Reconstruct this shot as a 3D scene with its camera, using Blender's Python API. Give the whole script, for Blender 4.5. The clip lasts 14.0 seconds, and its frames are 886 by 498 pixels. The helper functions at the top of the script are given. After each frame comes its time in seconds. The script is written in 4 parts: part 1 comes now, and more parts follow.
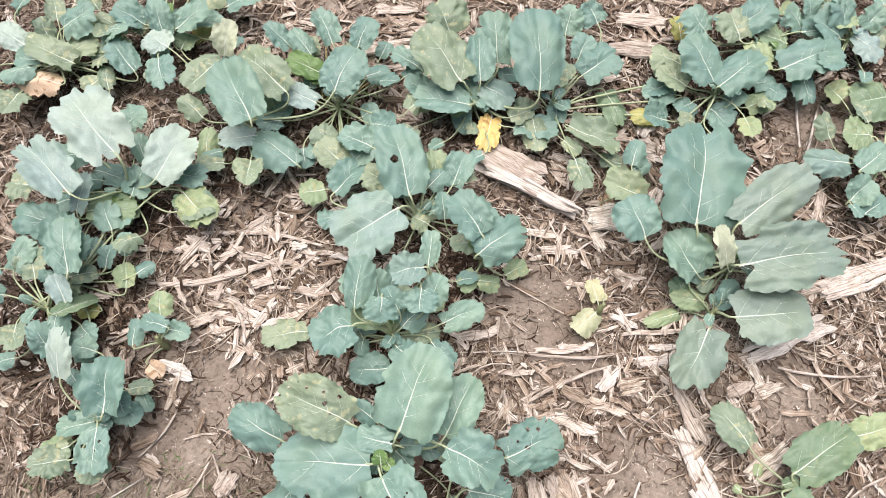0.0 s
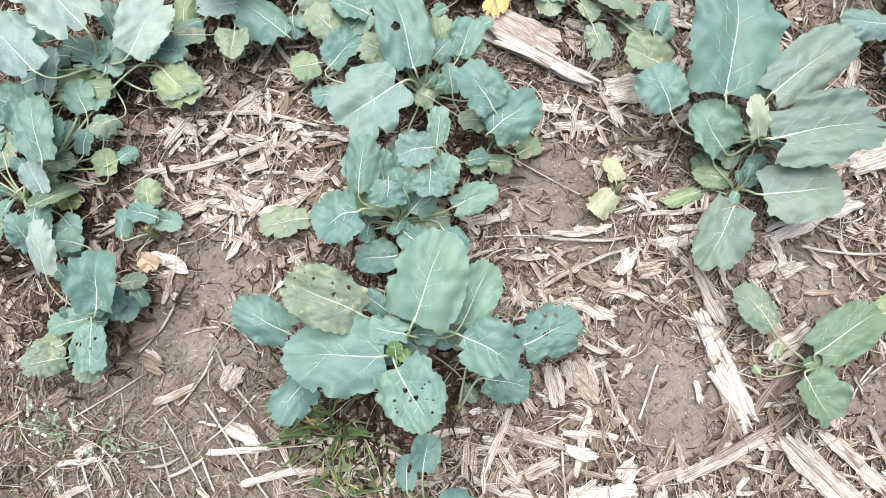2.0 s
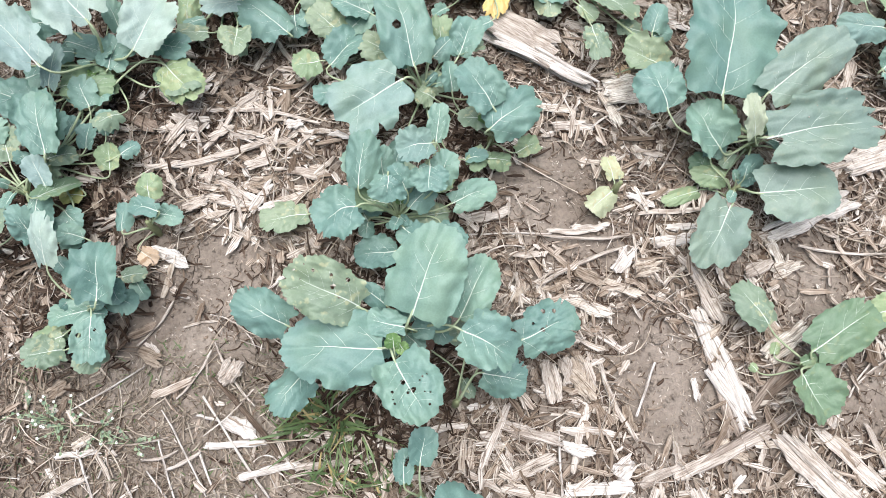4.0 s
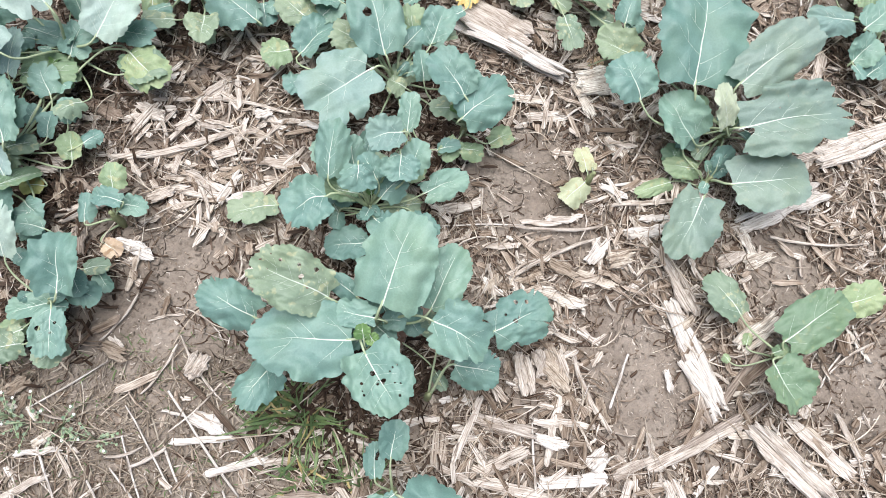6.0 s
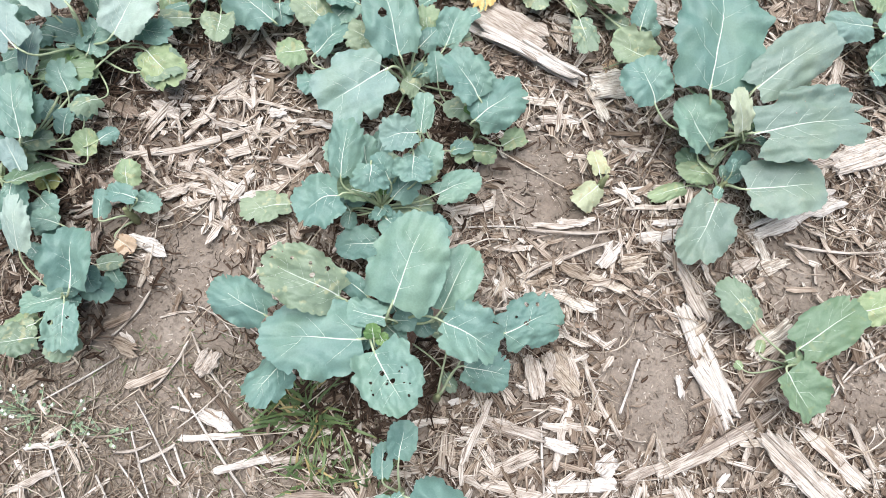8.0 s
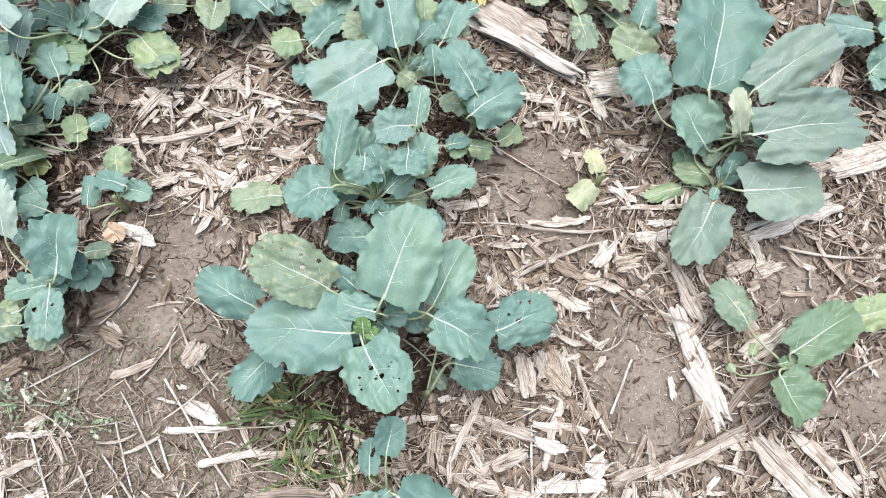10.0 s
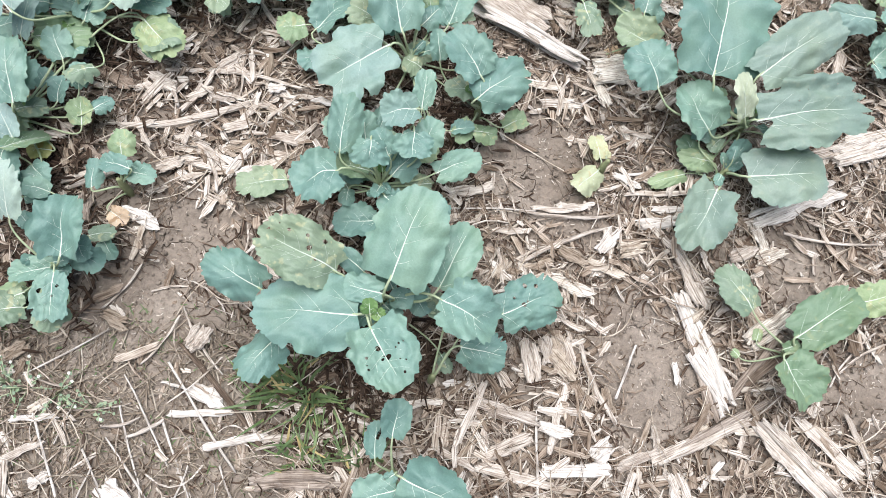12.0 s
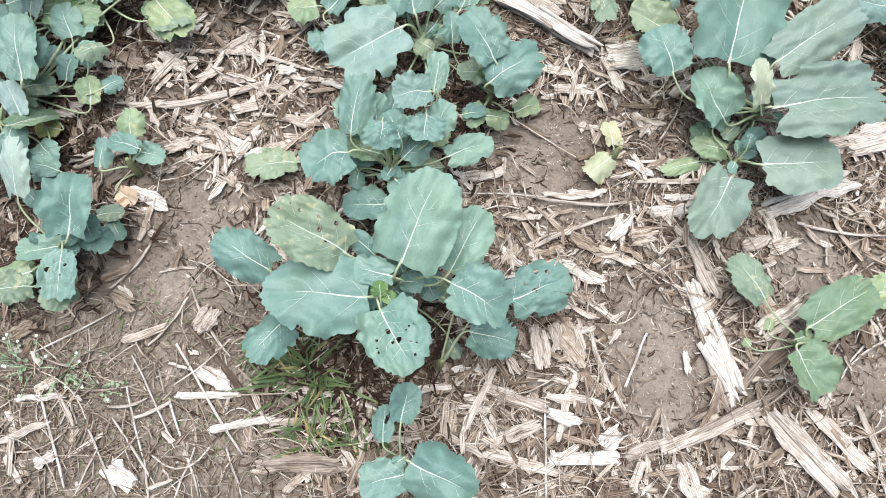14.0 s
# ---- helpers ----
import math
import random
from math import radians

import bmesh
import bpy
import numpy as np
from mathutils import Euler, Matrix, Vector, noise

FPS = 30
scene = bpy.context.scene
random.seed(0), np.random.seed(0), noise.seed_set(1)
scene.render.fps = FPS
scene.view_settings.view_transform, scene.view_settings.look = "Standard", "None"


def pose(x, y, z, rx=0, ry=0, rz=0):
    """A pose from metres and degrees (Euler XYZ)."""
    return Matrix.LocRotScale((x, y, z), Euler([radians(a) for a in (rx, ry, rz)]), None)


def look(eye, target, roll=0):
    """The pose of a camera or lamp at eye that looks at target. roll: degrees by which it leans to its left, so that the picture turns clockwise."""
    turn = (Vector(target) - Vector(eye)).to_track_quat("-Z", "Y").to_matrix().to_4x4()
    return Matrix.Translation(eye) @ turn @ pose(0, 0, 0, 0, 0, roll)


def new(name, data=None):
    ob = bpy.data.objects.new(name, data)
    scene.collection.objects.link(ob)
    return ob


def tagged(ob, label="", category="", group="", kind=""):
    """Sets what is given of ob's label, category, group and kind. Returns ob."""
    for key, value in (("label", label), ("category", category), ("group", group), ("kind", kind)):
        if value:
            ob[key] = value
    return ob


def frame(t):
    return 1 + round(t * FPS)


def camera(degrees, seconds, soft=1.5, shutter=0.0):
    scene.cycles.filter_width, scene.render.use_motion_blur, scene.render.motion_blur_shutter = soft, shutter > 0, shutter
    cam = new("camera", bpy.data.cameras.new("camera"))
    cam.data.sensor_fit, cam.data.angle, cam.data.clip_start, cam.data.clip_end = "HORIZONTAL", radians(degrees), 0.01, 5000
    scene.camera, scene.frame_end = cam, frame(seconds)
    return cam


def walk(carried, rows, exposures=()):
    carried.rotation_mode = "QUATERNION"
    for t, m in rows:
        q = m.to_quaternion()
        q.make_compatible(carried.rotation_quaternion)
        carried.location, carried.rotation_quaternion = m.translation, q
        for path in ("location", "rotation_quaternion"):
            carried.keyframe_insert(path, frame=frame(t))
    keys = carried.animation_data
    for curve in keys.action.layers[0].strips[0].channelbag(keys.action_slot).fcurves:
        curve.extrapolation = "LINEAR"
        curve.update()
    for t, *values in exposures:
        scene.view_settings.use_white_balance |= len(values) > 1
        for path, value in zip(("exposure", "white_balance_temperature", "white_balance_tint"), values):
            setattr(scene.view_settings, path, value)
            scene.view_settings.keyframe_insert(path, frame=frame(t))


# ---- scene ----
cam = camera(63.8, 14.0, soft=0.85)
PATH = [
    (0, (0.011, 0.008, 1.193), (0.058, 0.796, -0.645), 3.7),
    (0.5, (-0.009, 0.043, 1.154), (0.044, 0.731, -0.723), 3.5),
    (1, (-0.031, 0.035, 1.124), (0.028, 0.544, -0.809), 6.2),
    (1.5, (-0.033, 0.032, 1.112), (0.054, 0.483, -0.834), 9.8),
    (2, (-0.027, 0.033, 1.117), (0.064, 0.51, -0.823), 9.6),
    (2.2, (-0.028, 0.022, 1.114), (0.063, 0.511, -0.823), 9.3),
    (4.3, (-0.025, 0.006, 1.117), (0.069, 0.521, -0.813), 9.6),
    (4.5, (-0.017, 0.008, 1.115), (0.099, 0.525, -0.814), 11.5),
    (5, (-0.024, -0.001, 1.111), (0.1, 0.518, -0.817), 12.8),
    (5.5, (-0.025, -0.009, 1.103), (0.11, 0.505, -0.825), 14.2),
    (6, (-0.015, -0.007, 1.099), (0.137, 0.51, -0.827), 15.3),
    (6.5, (-0.018, -0.004, 1.099), (0.103, 0.519, -0.827), 12.3),
    (7, (-0.015, -0.005, 1.095), (0.109, 0.519, -0.831), 12.8),
    (7.5, (-0.015, -0.009, 1.097), (0.105, 0.521, -0.828), 12.4),
    (10, (-0.011, -0.015, 1.083), (0.123, 0.515, -0.841), 15.3),
    (10.5, (-0.013, -0.019, 1.081), (0.129, 0.51, -0.843), 15.9),
    (11, (-0.018, -0.029, 1.078), (0.125, 0.508, -0.844), 16.1),
    (11.5, (-0.02, -0.038, 1.076), (0.129, 0.495, -0.846), 17.0),
    (12, (-0.026, -0.04, 1.074), (0.123, 0.495, -0.848), 16.8),
    (12.5, (-0.027, -0.037, 1.069), (0.131, 0.489, -0.855), 17.9),
    (13, (-0.032, -0.047, 1.064), (0.113, 0.468, -0.863), 17.3),
    (13.5, (-0.037, -0.044, 1.065), (0.105, 0.48, -0.86), 17.2),
    (14, (-0.036, -0.051, 1.061), (0.106, 0.467, -0.866), 17.3),
]
walk(cam, [(t, look(eye, target, roll)) for t, eye, target, roll in PATH], [(0.0, 0.58, 6900, 19), (0.5, 0.58, 6800, 18), (1.0, 0.60, 6600, 16), (2.0, 0.58, 6400, 14), (4.3, 0.58, 6330, 13), (14.0, 0.58, 6300, 12)])

# ---- light: bright overcast sky, a broad veiled sun high ahead of the camera ----
world = bpy.data.worlds.new("overcast_sky")
scene.world = world
world.use_nodes = True
wn, wl = world.node_tree.nodes, world.node_tree.links
sky = wn.new("ShaderNodeTexSky")
sky.sky_type = "NISHITA"
sky.sun_disc = False
sky.sun_elevation, sky.sun_rotation = radians(80), radians(328)
sky.dust_density, sky.air_density = 4.0, 1.0
wl.new(sky.outputs["Color"], wn["Background"].inputs["Color"])
wn["Background"].inputs["Strength"].default_value = 0.058
sun = new("sun", bpy.data.lights.new("sun", "SUN"))
sun.data.energy, sun.data.angle, sun.data.color = 3.55, radians(62), (1.0, 0.985, 0.965)
sun.matrix_world = look((-0.4, 0.65, 4.2), (0, 0, 0))

# ---- materials ----


def material(name, rough=0.8):
    m = bpy.data.materials.new(name)
    m.use_nodes = True
    n, l = m.node_tree.nodes, m.node_tree.links
    b = n["Principled BSDF"]
    b.inputs["Roughness"].default_value = rough
    return m, n, l, b


def node(n, kind, **values):
    x = n.new("ShaderNode" + kind)
    for k, v in values.items():
        if k in x.inputs:
            x.inputs[k].default_value = v
    return x


def ramp(n, l, fac, *stops):
    r = n.new("ShaderNodeValToRGB")
    e = r.color_ramp.elements
    while len(e) < len(stops):
        e.new(0.5)
    for s, (pos, col) in zip(e, stops):
        s.position, s.color = pos, (*col, 1)
    l.new(fac, r.inputs["Fac"])
    return r.outputs["Color"]


def mix(n, l, fac, a, b, how="MIX"):
    x = n.new("ShaderNodeMix")
    x.data_type, x.blend_type = "RGBA", how
    for sock, v in ((x.inputs[0], fac), (x.inputs[6], a), (x.inputs[7], b)):
        if isinstance(v, (int, float)):
            sock.default_value = v
        elif isinstance(v, tuple):
            sock.default_value = (*v, 1)
        else:
            l.new(v, sock)
    return x.outputs[2]


def leaf_material(name, deep, light, blotch, spots=0.0, bloom=0.05):
    """Waxy leaf: mottled colour, fine net of veinlets, a dull bloom, some light passing through."""
    m, n, l, b = material(name, 0.5)
    tc, info = n.new("ShaderNodeTexCoord"), n.new("ShaderNodeObjectInfo")
    co = tc.outputs["Object"]
    big = node(n, "TexNoise", Scale=27.0, Detail=4.0)
    small = node(n, "TexNoise", Scale=420.0, Detail=4.0, Roughness=0.7)
    cells = n.new("ShaderNodeTexVoronoi")
    cells.feature = "DISTANCE_TO_EDGE"
    cells.inputs["Scale"].default_value = 210.0
    for x in (big, small, cells):
        l.new(co, x.inputs["Vector"])
    col = ramp(n, l, big.outputs["Fac"], (0.3, deep), (0.7, light))
    patch = node(n, "TexNoise", Scale=16.0, Detail=2.0)
    l.new(co, patch.inputs["Vector"])
    col = mix(n, l, ramp(n, l, patch.outputs["Fac"], (0.42, (0, 0, 0)), (0.72, (0.22, 0.22, 0.22))), col, (0.9 * light[0] + 0.05, 0.98 * light[1] + 0.01, 0.62 * light[2]))
    net = ramp(n, l, cells.outputs["Distance"], (0.0, (1, 1, 1)), (0.1, (0, 0, 0)))
    veinlet = mix(n, l, 0.11, col, tuple(min(1, 1.6 * c) for c in light))
    col = mix(n, l, net, col, veinlet)
    grain = ramp(n, l, small.outputs["Fac"], (0.3, (0.86, 0.86, 0.86)), (0.72, (1.12, 1.12, 1.12)))
    col = mix(n, l, 0.35, col, grain, "MULTIPLY")
    # each leaf a little greyer, greener or paler than the next
    tint = ramp(n, l, info.outputs["Random"], (0.0, (0.84, 0.88, 0.88)), (0.5, (1, 1, 1)), (1.0, (1.16, 1.1, 1.02)))
    col = mix(n, l, 1.0, col, tint, "MULTIPLY")
    if spots:
        sp = node(n, "TexNoise", Scale=85.0, Detail=2.0)
        l.new(co, sp.inputs["Vector"])
        mask = ramp(n, l, sp.outputs["Fac"], (0.6, (0, 0, 0)), (0.68, (spots, spots, spots)))
        col = mix(n, l, mask, col, blotch)
    l.new(col, b.inputs["Base Color"])
    bump = node(n, "Bump", Strength=0.35, Distance=0.0012)
    l.new(cells.outputs["Distance"], bump.inputs["Height"])
    bump2 = node(n, "Bump", Strength=0.3, Distance=0.003)
    l.new(big.outputs["Fac"], bump2.inputs["Height"])
    l.new(bump2.outputs["Normal"], bump.inputs["Normal"])
    l.new(bump.outputs["Normal"], b.inputs["Normal"])
    b.inputs["Specular IOR Level"].default_value = 0.4
    b.inputs["Sheen Weight"].default_value = bloom
    b.inputs["Sheen Roughness"].default_value = 0.5
    thin = n.new("ShaderNodeBsdfTranslucent")
    l.new(mix(n, l, 1.0, col, (0.75, 1.0, 0.45), "MULTIPLY"), thin.inputs["Color"])
    both = n.new("ShaderNodeMixShader")
    both.inputs[0].default_value = 0.10
    l.new(b.outputs[0], both.inputs[1])
    l.new(thin.outputs[0], both.inputs[2])
    l.new(both.outputs[0], n["Material Output"].inputs["Surface"])
    return m


LEAF = {
    "b": leaf_material("leaf_blue_green", (0.134, 0.248, 0.214), (0.198, 0.330, 0.290), (0.3, 0.33, 0.2)),
    "v": leaf_material("leaf_pale_blue_green", (0.19, 0.30, 0.265), (0.265, 0.385, 0.35), (0.35, 0.38, 0.25)),
    "w": leaf_material("leaf_waxy_pale", (0.255, 0.365, 0.345), (0.345, 0.465, 0.445), (0.4, 0.4, 0.3)),
    "g": leaf_material("leaf_grey_green", (0.185, 0.265, 0.18), (0.258, 0.338, 0.25), (0.50, 0.50, 0.30), 0.55),
    "s": leaf_material("leaf_silver_green", (0.185, 0.265, 0.222), (0.255, 0.343, 0.295), (0.4, 0.42, 0.3), 0.15),
    "q": leaf_material("leaf_cream_green", (0.46, 0.52, 0.37), (0.58, 0.63, 0.48), (0.6, 0.58, 0.4), 0.2),
    "n2": leaf_material("leaf_plain_green", (0.145, 0.235, 0.14), (0.20, 0.30, 0.20), (0.3, 0.33, 0.15), 0.3),
    "n": leaf_material("leaf_fresh_green", (0.10, 0.195, 0.062), (0.17, 0.29, 0.11), (0.3, 0.4, 0.1)),
    "p": leaf_material("leaf_yellow_green", (0.215, 0.31, 0.175), (0.30, 0.39, 0.245), (0.47, 0.45, 0.24), 0.45),
    "k": leaf_material("leaf_pale_yellow", (0.38, 0.42, 0.26), (0.49, 0.53, 0.37), (0.45, 0.33, 0.16), 0.4),
    "d": leaf_material("leaf_rotten_brown", (0.12, 0.07, 0.05), (0.20, 0.125, 0.09), (0.28, 0.2, 0.13), 0.6),
    "o": leaf_material("leaf_dead_tan", (0.50, 0.36, 0.24), (0.68, 0.55, 0.42), (0.30, 0.18, 0.09), 0.8),
    "y": leaf_material("leaf_dead_yellow", (0.62, 0.42, 0.13), (0.75, 0.57, 0.25), (0.40, 0.22, 0.07), 0.8),
    "y2": leaf_material("leaf_old_yellow", (0.31, 0.33, 0.11), (0.41, 0.41, 0.16), (0.40, 0.25, 0.07), 0.7),
}


def stalk_material(name, light, dark):
    m, n, l, b = material(name, 0.6)
    tc, info = n.new("ShaderNodeTexCoord"), n.new("ShaderNodeObjectInfo")
    a = node(n, "TexNoise", Scale=120.0, Detail=3.0)
    l.new(tc.outputs["Object"], a.inputs["Vector"])
    l.new(ramp(n, l, a.outputs["Fac"], (0.3, dark), (0.7, light)), b.inputs["Base Color"])
    return m


VEIN = stalk_material("leaf_vein", (0.66, 0.73, 0.64), (0.54, 0.63, 0.53))
PETIOLE = stalk_material("leaf_petiole", (0.42, 0.49, 0.32), (0.29, 0.37, 0.21))
STEM = stalk_material("plant_stem", (0.30, 0.34, 0.18), (0.20, 0.22, 0.11))
GRASS = leaf_material("grass_blade", (0.07, 0.12, 0.042), (0.155, 0.235, 0.10), (0.4, 0.38, 0.15), 0.3)


def straw_material(name, dark, mid, light, island=False, weather=0.5, worn=0.36):
    """Weathered plant fibre: long grain, grey stains, bleached patches."""
    m, n, l, b = material(name, 0.85)
    tc = n.new("ShaderNodeTexCoord")
    if island:
        geo = n.new("ShaderNodeNewGeometry")
        rnd = geo.outputs["Random Per Island"]
        uv = n.new("ShaderNodeUVMap")
        co = uv.outputs["UV"]
    else:
        rnd = n.new("ShaderNodeObjectInfo").outputs["Random"]
        co = tc.outputs["Object"]
    mp = n.new("ShaderNodeMapping")
    l.new(co, mp.inputs["Vector"])
    mp.inputs["Scale"].default_value = (22.0, 520.0, 520.0)
    fibre = node(n, "TexNoise", Scale=1.0, Detail=4.0, Roughness=0.65)
    l.new(mp.outputs["Vector"], fibre.inputs["Vector"])
    blot = node(n, "TexNoise", Scale=55.0, Detail=3.0)
    l.new(co, blot.inputs["Vector"])
    col = ramp(n, l, fibre.outputs["Fac"], (0.34, dark), (0.47, mid), (0.62, light))
    k = (1 - worn) / 0.64
    tone = ramp(n, l, rnd, *((at, tuple(1 - k * (1 - c) for c in col3)) for at, col3 in ((0.0, (0.36, 0.315, 0.275)), (0.35, (0.68, 0.62, 0.56)), (0.65, (0.95, 0.93, 0.90)), (1.0, (1.15, 1.18, 1.2)))))
    col = mix(n, l, 1.0, col, tone, "MULTIPLY")
    stain = ramp(n, l, blot.outputs["Fac"], (0.35, (0.55, 0.48, 0.42)), (0.55, (1, 1, 1)), (0.75, (1.15, 1.15, 1.15)))
    col = mix(n, l, weather, col, stain, "MULTIPLY")
    l.new(col, b.inputs["Base Color"])
    bump = node(n, "Bump", Strength=0.6, Distance=0.0015)
    l.new(fibre.outputs["Fac"], bump.inputs["Height"])
    l.new(bump.outputs["Normal"], b.inputs["Normal"])
    b.inputs["Specular IOR Level"].default_value = 0.2
    return m


STALK = straw_material("corn_stalk_fibre", (0.24, 0.195, 0.16), (0.49, 0.44, 0.385), (0.72, 0.68, 0.62), weather=0.4, worn=0.75)
STALK_WHITE = straw_material("bleached_stalk_fibre", (0.29, 0.25, 0.215), (0.60, 0.565, 0.515), (0.76, 0.735, 0.695), weather=0.25, worn=0.9)
STALK_MIX = straw_material("mixed_stalk_fibre", (0.19, 0.152, 0.118), (0.505, 0.458, 0.395), (0.755, 0.72, 0.645), weather=0.6)
STALK_GREY = straw_material("weathered_stalk", (0.11, 0.09, 0.075), (0.26, 0.215, 0.18), (0.42, 0.37, 0.32))
LITTER = straw_material("straw_litter_fibre", (0.12, 0.09, 0.07), (0.42, 0.365, 0.31), (0.72, 0.68, 0.62), island=True, worn=0.30)
STRAW = straw_material("thin_straw_fibre", (0.27, 0.215, 0.155), (0.52, 0.455, 0.365), (0.74, 0.69, 0.60), island=True, worn=0.7)
FIBRE = straw_material("curled_fibre", (0.085, 0.06, 0.044), (0.25, 0.19, 0.145), (0.58, 0.50, 0.415), island=True, worn=0.45)
MULCH = straw_material("rotted_straw_fibre", (0.032, 0.022, 0.017), (0.088, 0.063, 0.049), (0.26, 0.207, 0.168), island=True)
WEATHERED = straw_material("matted_straw_fibre", (0.10, 0.082, 0.062), (0.26, 0.222, 0.175), (0.47, 0.42, 0.345), island=True, worn=0.6)
CHAFF = straw_material("chaff_fibre", (0.038, 0.026, 0.019), (0.105, 0.075, 0.056), (0.27, 0.21, 0.166), island=True)

# rotted leaf bits, coloured near black to deepen the shade under the plants
MOULD_SHADE = straw_material("leaf_mould_shade_fibre", (0.018, 0.012, 0.009), (0.05, 0.034, 0.025), (0.13, 0.094, 0.068), island=True)

SOIL, n, l, b = material("cracked_soil", 0.95)
tc = n.new("ShaderNodeTexCoord")
co = tc.outputs["Object"]
warp = node(n, "TexNoise", Scale=14.0, Detail=3.0)
l.new(co, warp.inputs["Vector"])
bent = mix(n, l, 0.12, co, warp.outputs["Color"], "ADD")
plates = n.new("ShaderNodeTexVoronoi")
plates.feature = "DISTANCE_TO_EDGE"
plates.inputs["Scale"].default_value = 13.0
l.new(bent, plates.inputs["Vector"])
where = node(n, "TexNoise", Scale=6.0, Detail=2.0)
l.new(co, where.inputs["Vector"])
crumb = node(n, "TexNoise", Scale=95.0, Detail=6.0, Roughness=0.75)
l.new(co, crumb.inputs["Vector"])
broad = node(n, "TexNoise", Scale=9.0, Detail=4.0)
l.new(co, broad.inputs["Vector"])
col = ramp(n, l, broad.outputs["Fac"], (0.3, (0.222, 0.185, 0.150)), (0.55, (0.300, 0.257, 0.213)), (0.75, (0.375, 0.330, 0.280)))
col = mix(n, l, 0.8, col, ramp(n, l, crumb.outputs["Fac"], (0.3, (0.5, 0.46, 0.43)), (0.48, (0.97, 0.97, 0.97)), (0.7, (1.3, 1.28, 1.26))), "MULTIPLY")
line = ramp(n, l, plates.outputs["Distance"], (0.0, (1, 1, 1)), (0.005, (0.6, 0.6, 0.6)), (0.011, (0, 0, 0)))
some = ramp(n, l, where.outputs["Fac"], (0.50, (0, 0, 0)), (0.60, (1, 1, 1)))
crack = mix(n, l, 1.0, line, some, "MULTIPLY")
col = mix(n, l, crack, col, (0.06, 0.042, 0.03))
l.new(col, b.inputs["Base Color"])
bump = node(n, "Bump", Strength=0.9, Distance=0.006)
l.new(crumb.outputs["Fac"], bump.inputs["Height"])
lump = node(n, "TexNoise", Scale=34.0, Detail=4.0, Roughness=0.6)
l.new(co, lump.inputs["Vector"])
bump0 = node(n, "Bump", Strength=0.7, Distance=0.009)
l.new(lump.outputs["Fac"], bump0.inputs["Height"])
l.new(bump0.outputs["Normal"], bump.inputs["Normal"])
bump2 = node(n, "Bump", Strength=0.8, Distance=0.006)
bump2.invert = True
l.new(crack, bump2.inputs["Height"])
l.new(bump.outputs["Normal"], bump2.inputs["Normal"])
l.new(bump2.outputs["Normal"], b.inputs["Normal"])
b.inputs["Specular IOR Level"].default_value = 0.15

# ---- helpers for meshes ----


def part(name, bm, mat, parent=None, label=""):
    """Links a bmesh as one mesh object, under a thing or a part."""
    me = bpy.data.meshes.new(name)
    bm.to_mesh(me)
    bm.free()
    me.materials.append(mat)
    for p in me.polygons:
        p.use_smooth = True
    ob = new(name, me)
    if parent:
        ob.parent = parent
    return tagged(ob, label)


def mesh_of(name, verts, faces, mat, uvs=None, smooth=True):
    me = bpy.data.meshes.new(name)
    me.from_pydata(verts, [], faces)
    me.materials.append(mat)
    if uvs is not None:
        layer = me.uv_layers.new(name="UVMap")
        idx = np.empty(len(me.loops), dtype=np.int32)
        me.loops.foreach_get("vertex_index", idx)
        layer.data.foreach_set("uv", np.asarray(uvs, dtype=np.float32)[idx].ravel())
    me.polygons.foreach_set("use_smooth", np.full(len(me.polygons), smooth))
    return me


def tube(bm, points, radii, sides=6, flat=1.0):
    """A tapered tube along points; flat squeezes it from above."""
    rings = []
    for i, p in enumerate(points):
        d = (points[min(i + 1, len(points) - 1)] - points[max(i - 1, 0)]).normalized()
        s = d.cross(Vector((0, 0, 1)))
        s = s.normalized() if s.length > 1e-4 else Vector((1, 0, 0))
        u = s.cross(d)
        rings.append([bm.verts.new(p + radii[i] * (math.cos(a) * s + flat * math.sin(a) * u)) for a in (k * math.tau / sides for k in range(sides))])
    for r0, r1 in zip(rings, rings[1:]):
        for k in range(sides):
            bm.faces.new((r0[k], r0[(k + 1) % sides], r1[(k + 1) % sides], r1[k]))
    bm.faces.new(rings[0][::-1])
    bm.faces.new(rings[-1])


# ---- ground: one sheet, fine where the camera passes, out to the horizon ----
BARE = [(-0.328, 0.256, 0.08), (-0.409, 0.161, 0.085), (-0.447, 0.086, 0.06), (0.205, 0.415, 0.095), (0.148, 0.434, 0.045), (0.385, 0.055, 0.085),
        (0.36, 0.125, 0.06), (0.636, 0.24, 0.07), (0.746, 0.05, 0.075), (0.782, 0.786, 0.085), (0.245, 0.345, 0.06), (-0.369, 0.02, 0.05), (0.867, 0.737, 0.06),
        (0.06, 0.19, 0.05), (-0.28, 0.10, 0.04), (0.30, 0.30, 0.035)]


def bareness(x, y):
    """1 on the open patches of soil, 0 under the straw, with ragged borders."""
    best = 0.0
    for cx, cy, r in BARE:
        d = math.hypot(x - cx, y - cy) + 0.03 * noise.noise((x * 18, y * 18, 2.0))
        best = max(best, min(1.0, max(0.0, 1.6 - d / r)))
    return best


def soil_height(x, y):
    v = Vector((x, y, 0.0))
    h = 0.009 * noise.noise(v * 4.0) + 0.005 * noise.noise(v * 13.0) + 0.0035 * noise.noise(v * 31.0)
    c = noise.noise(v * 62.0)
    return h + 0.0028 * c + 0.003 * max(0.0, noise.noise(v * 47.0 + Vector((9, 3, 0))) - 0.18)


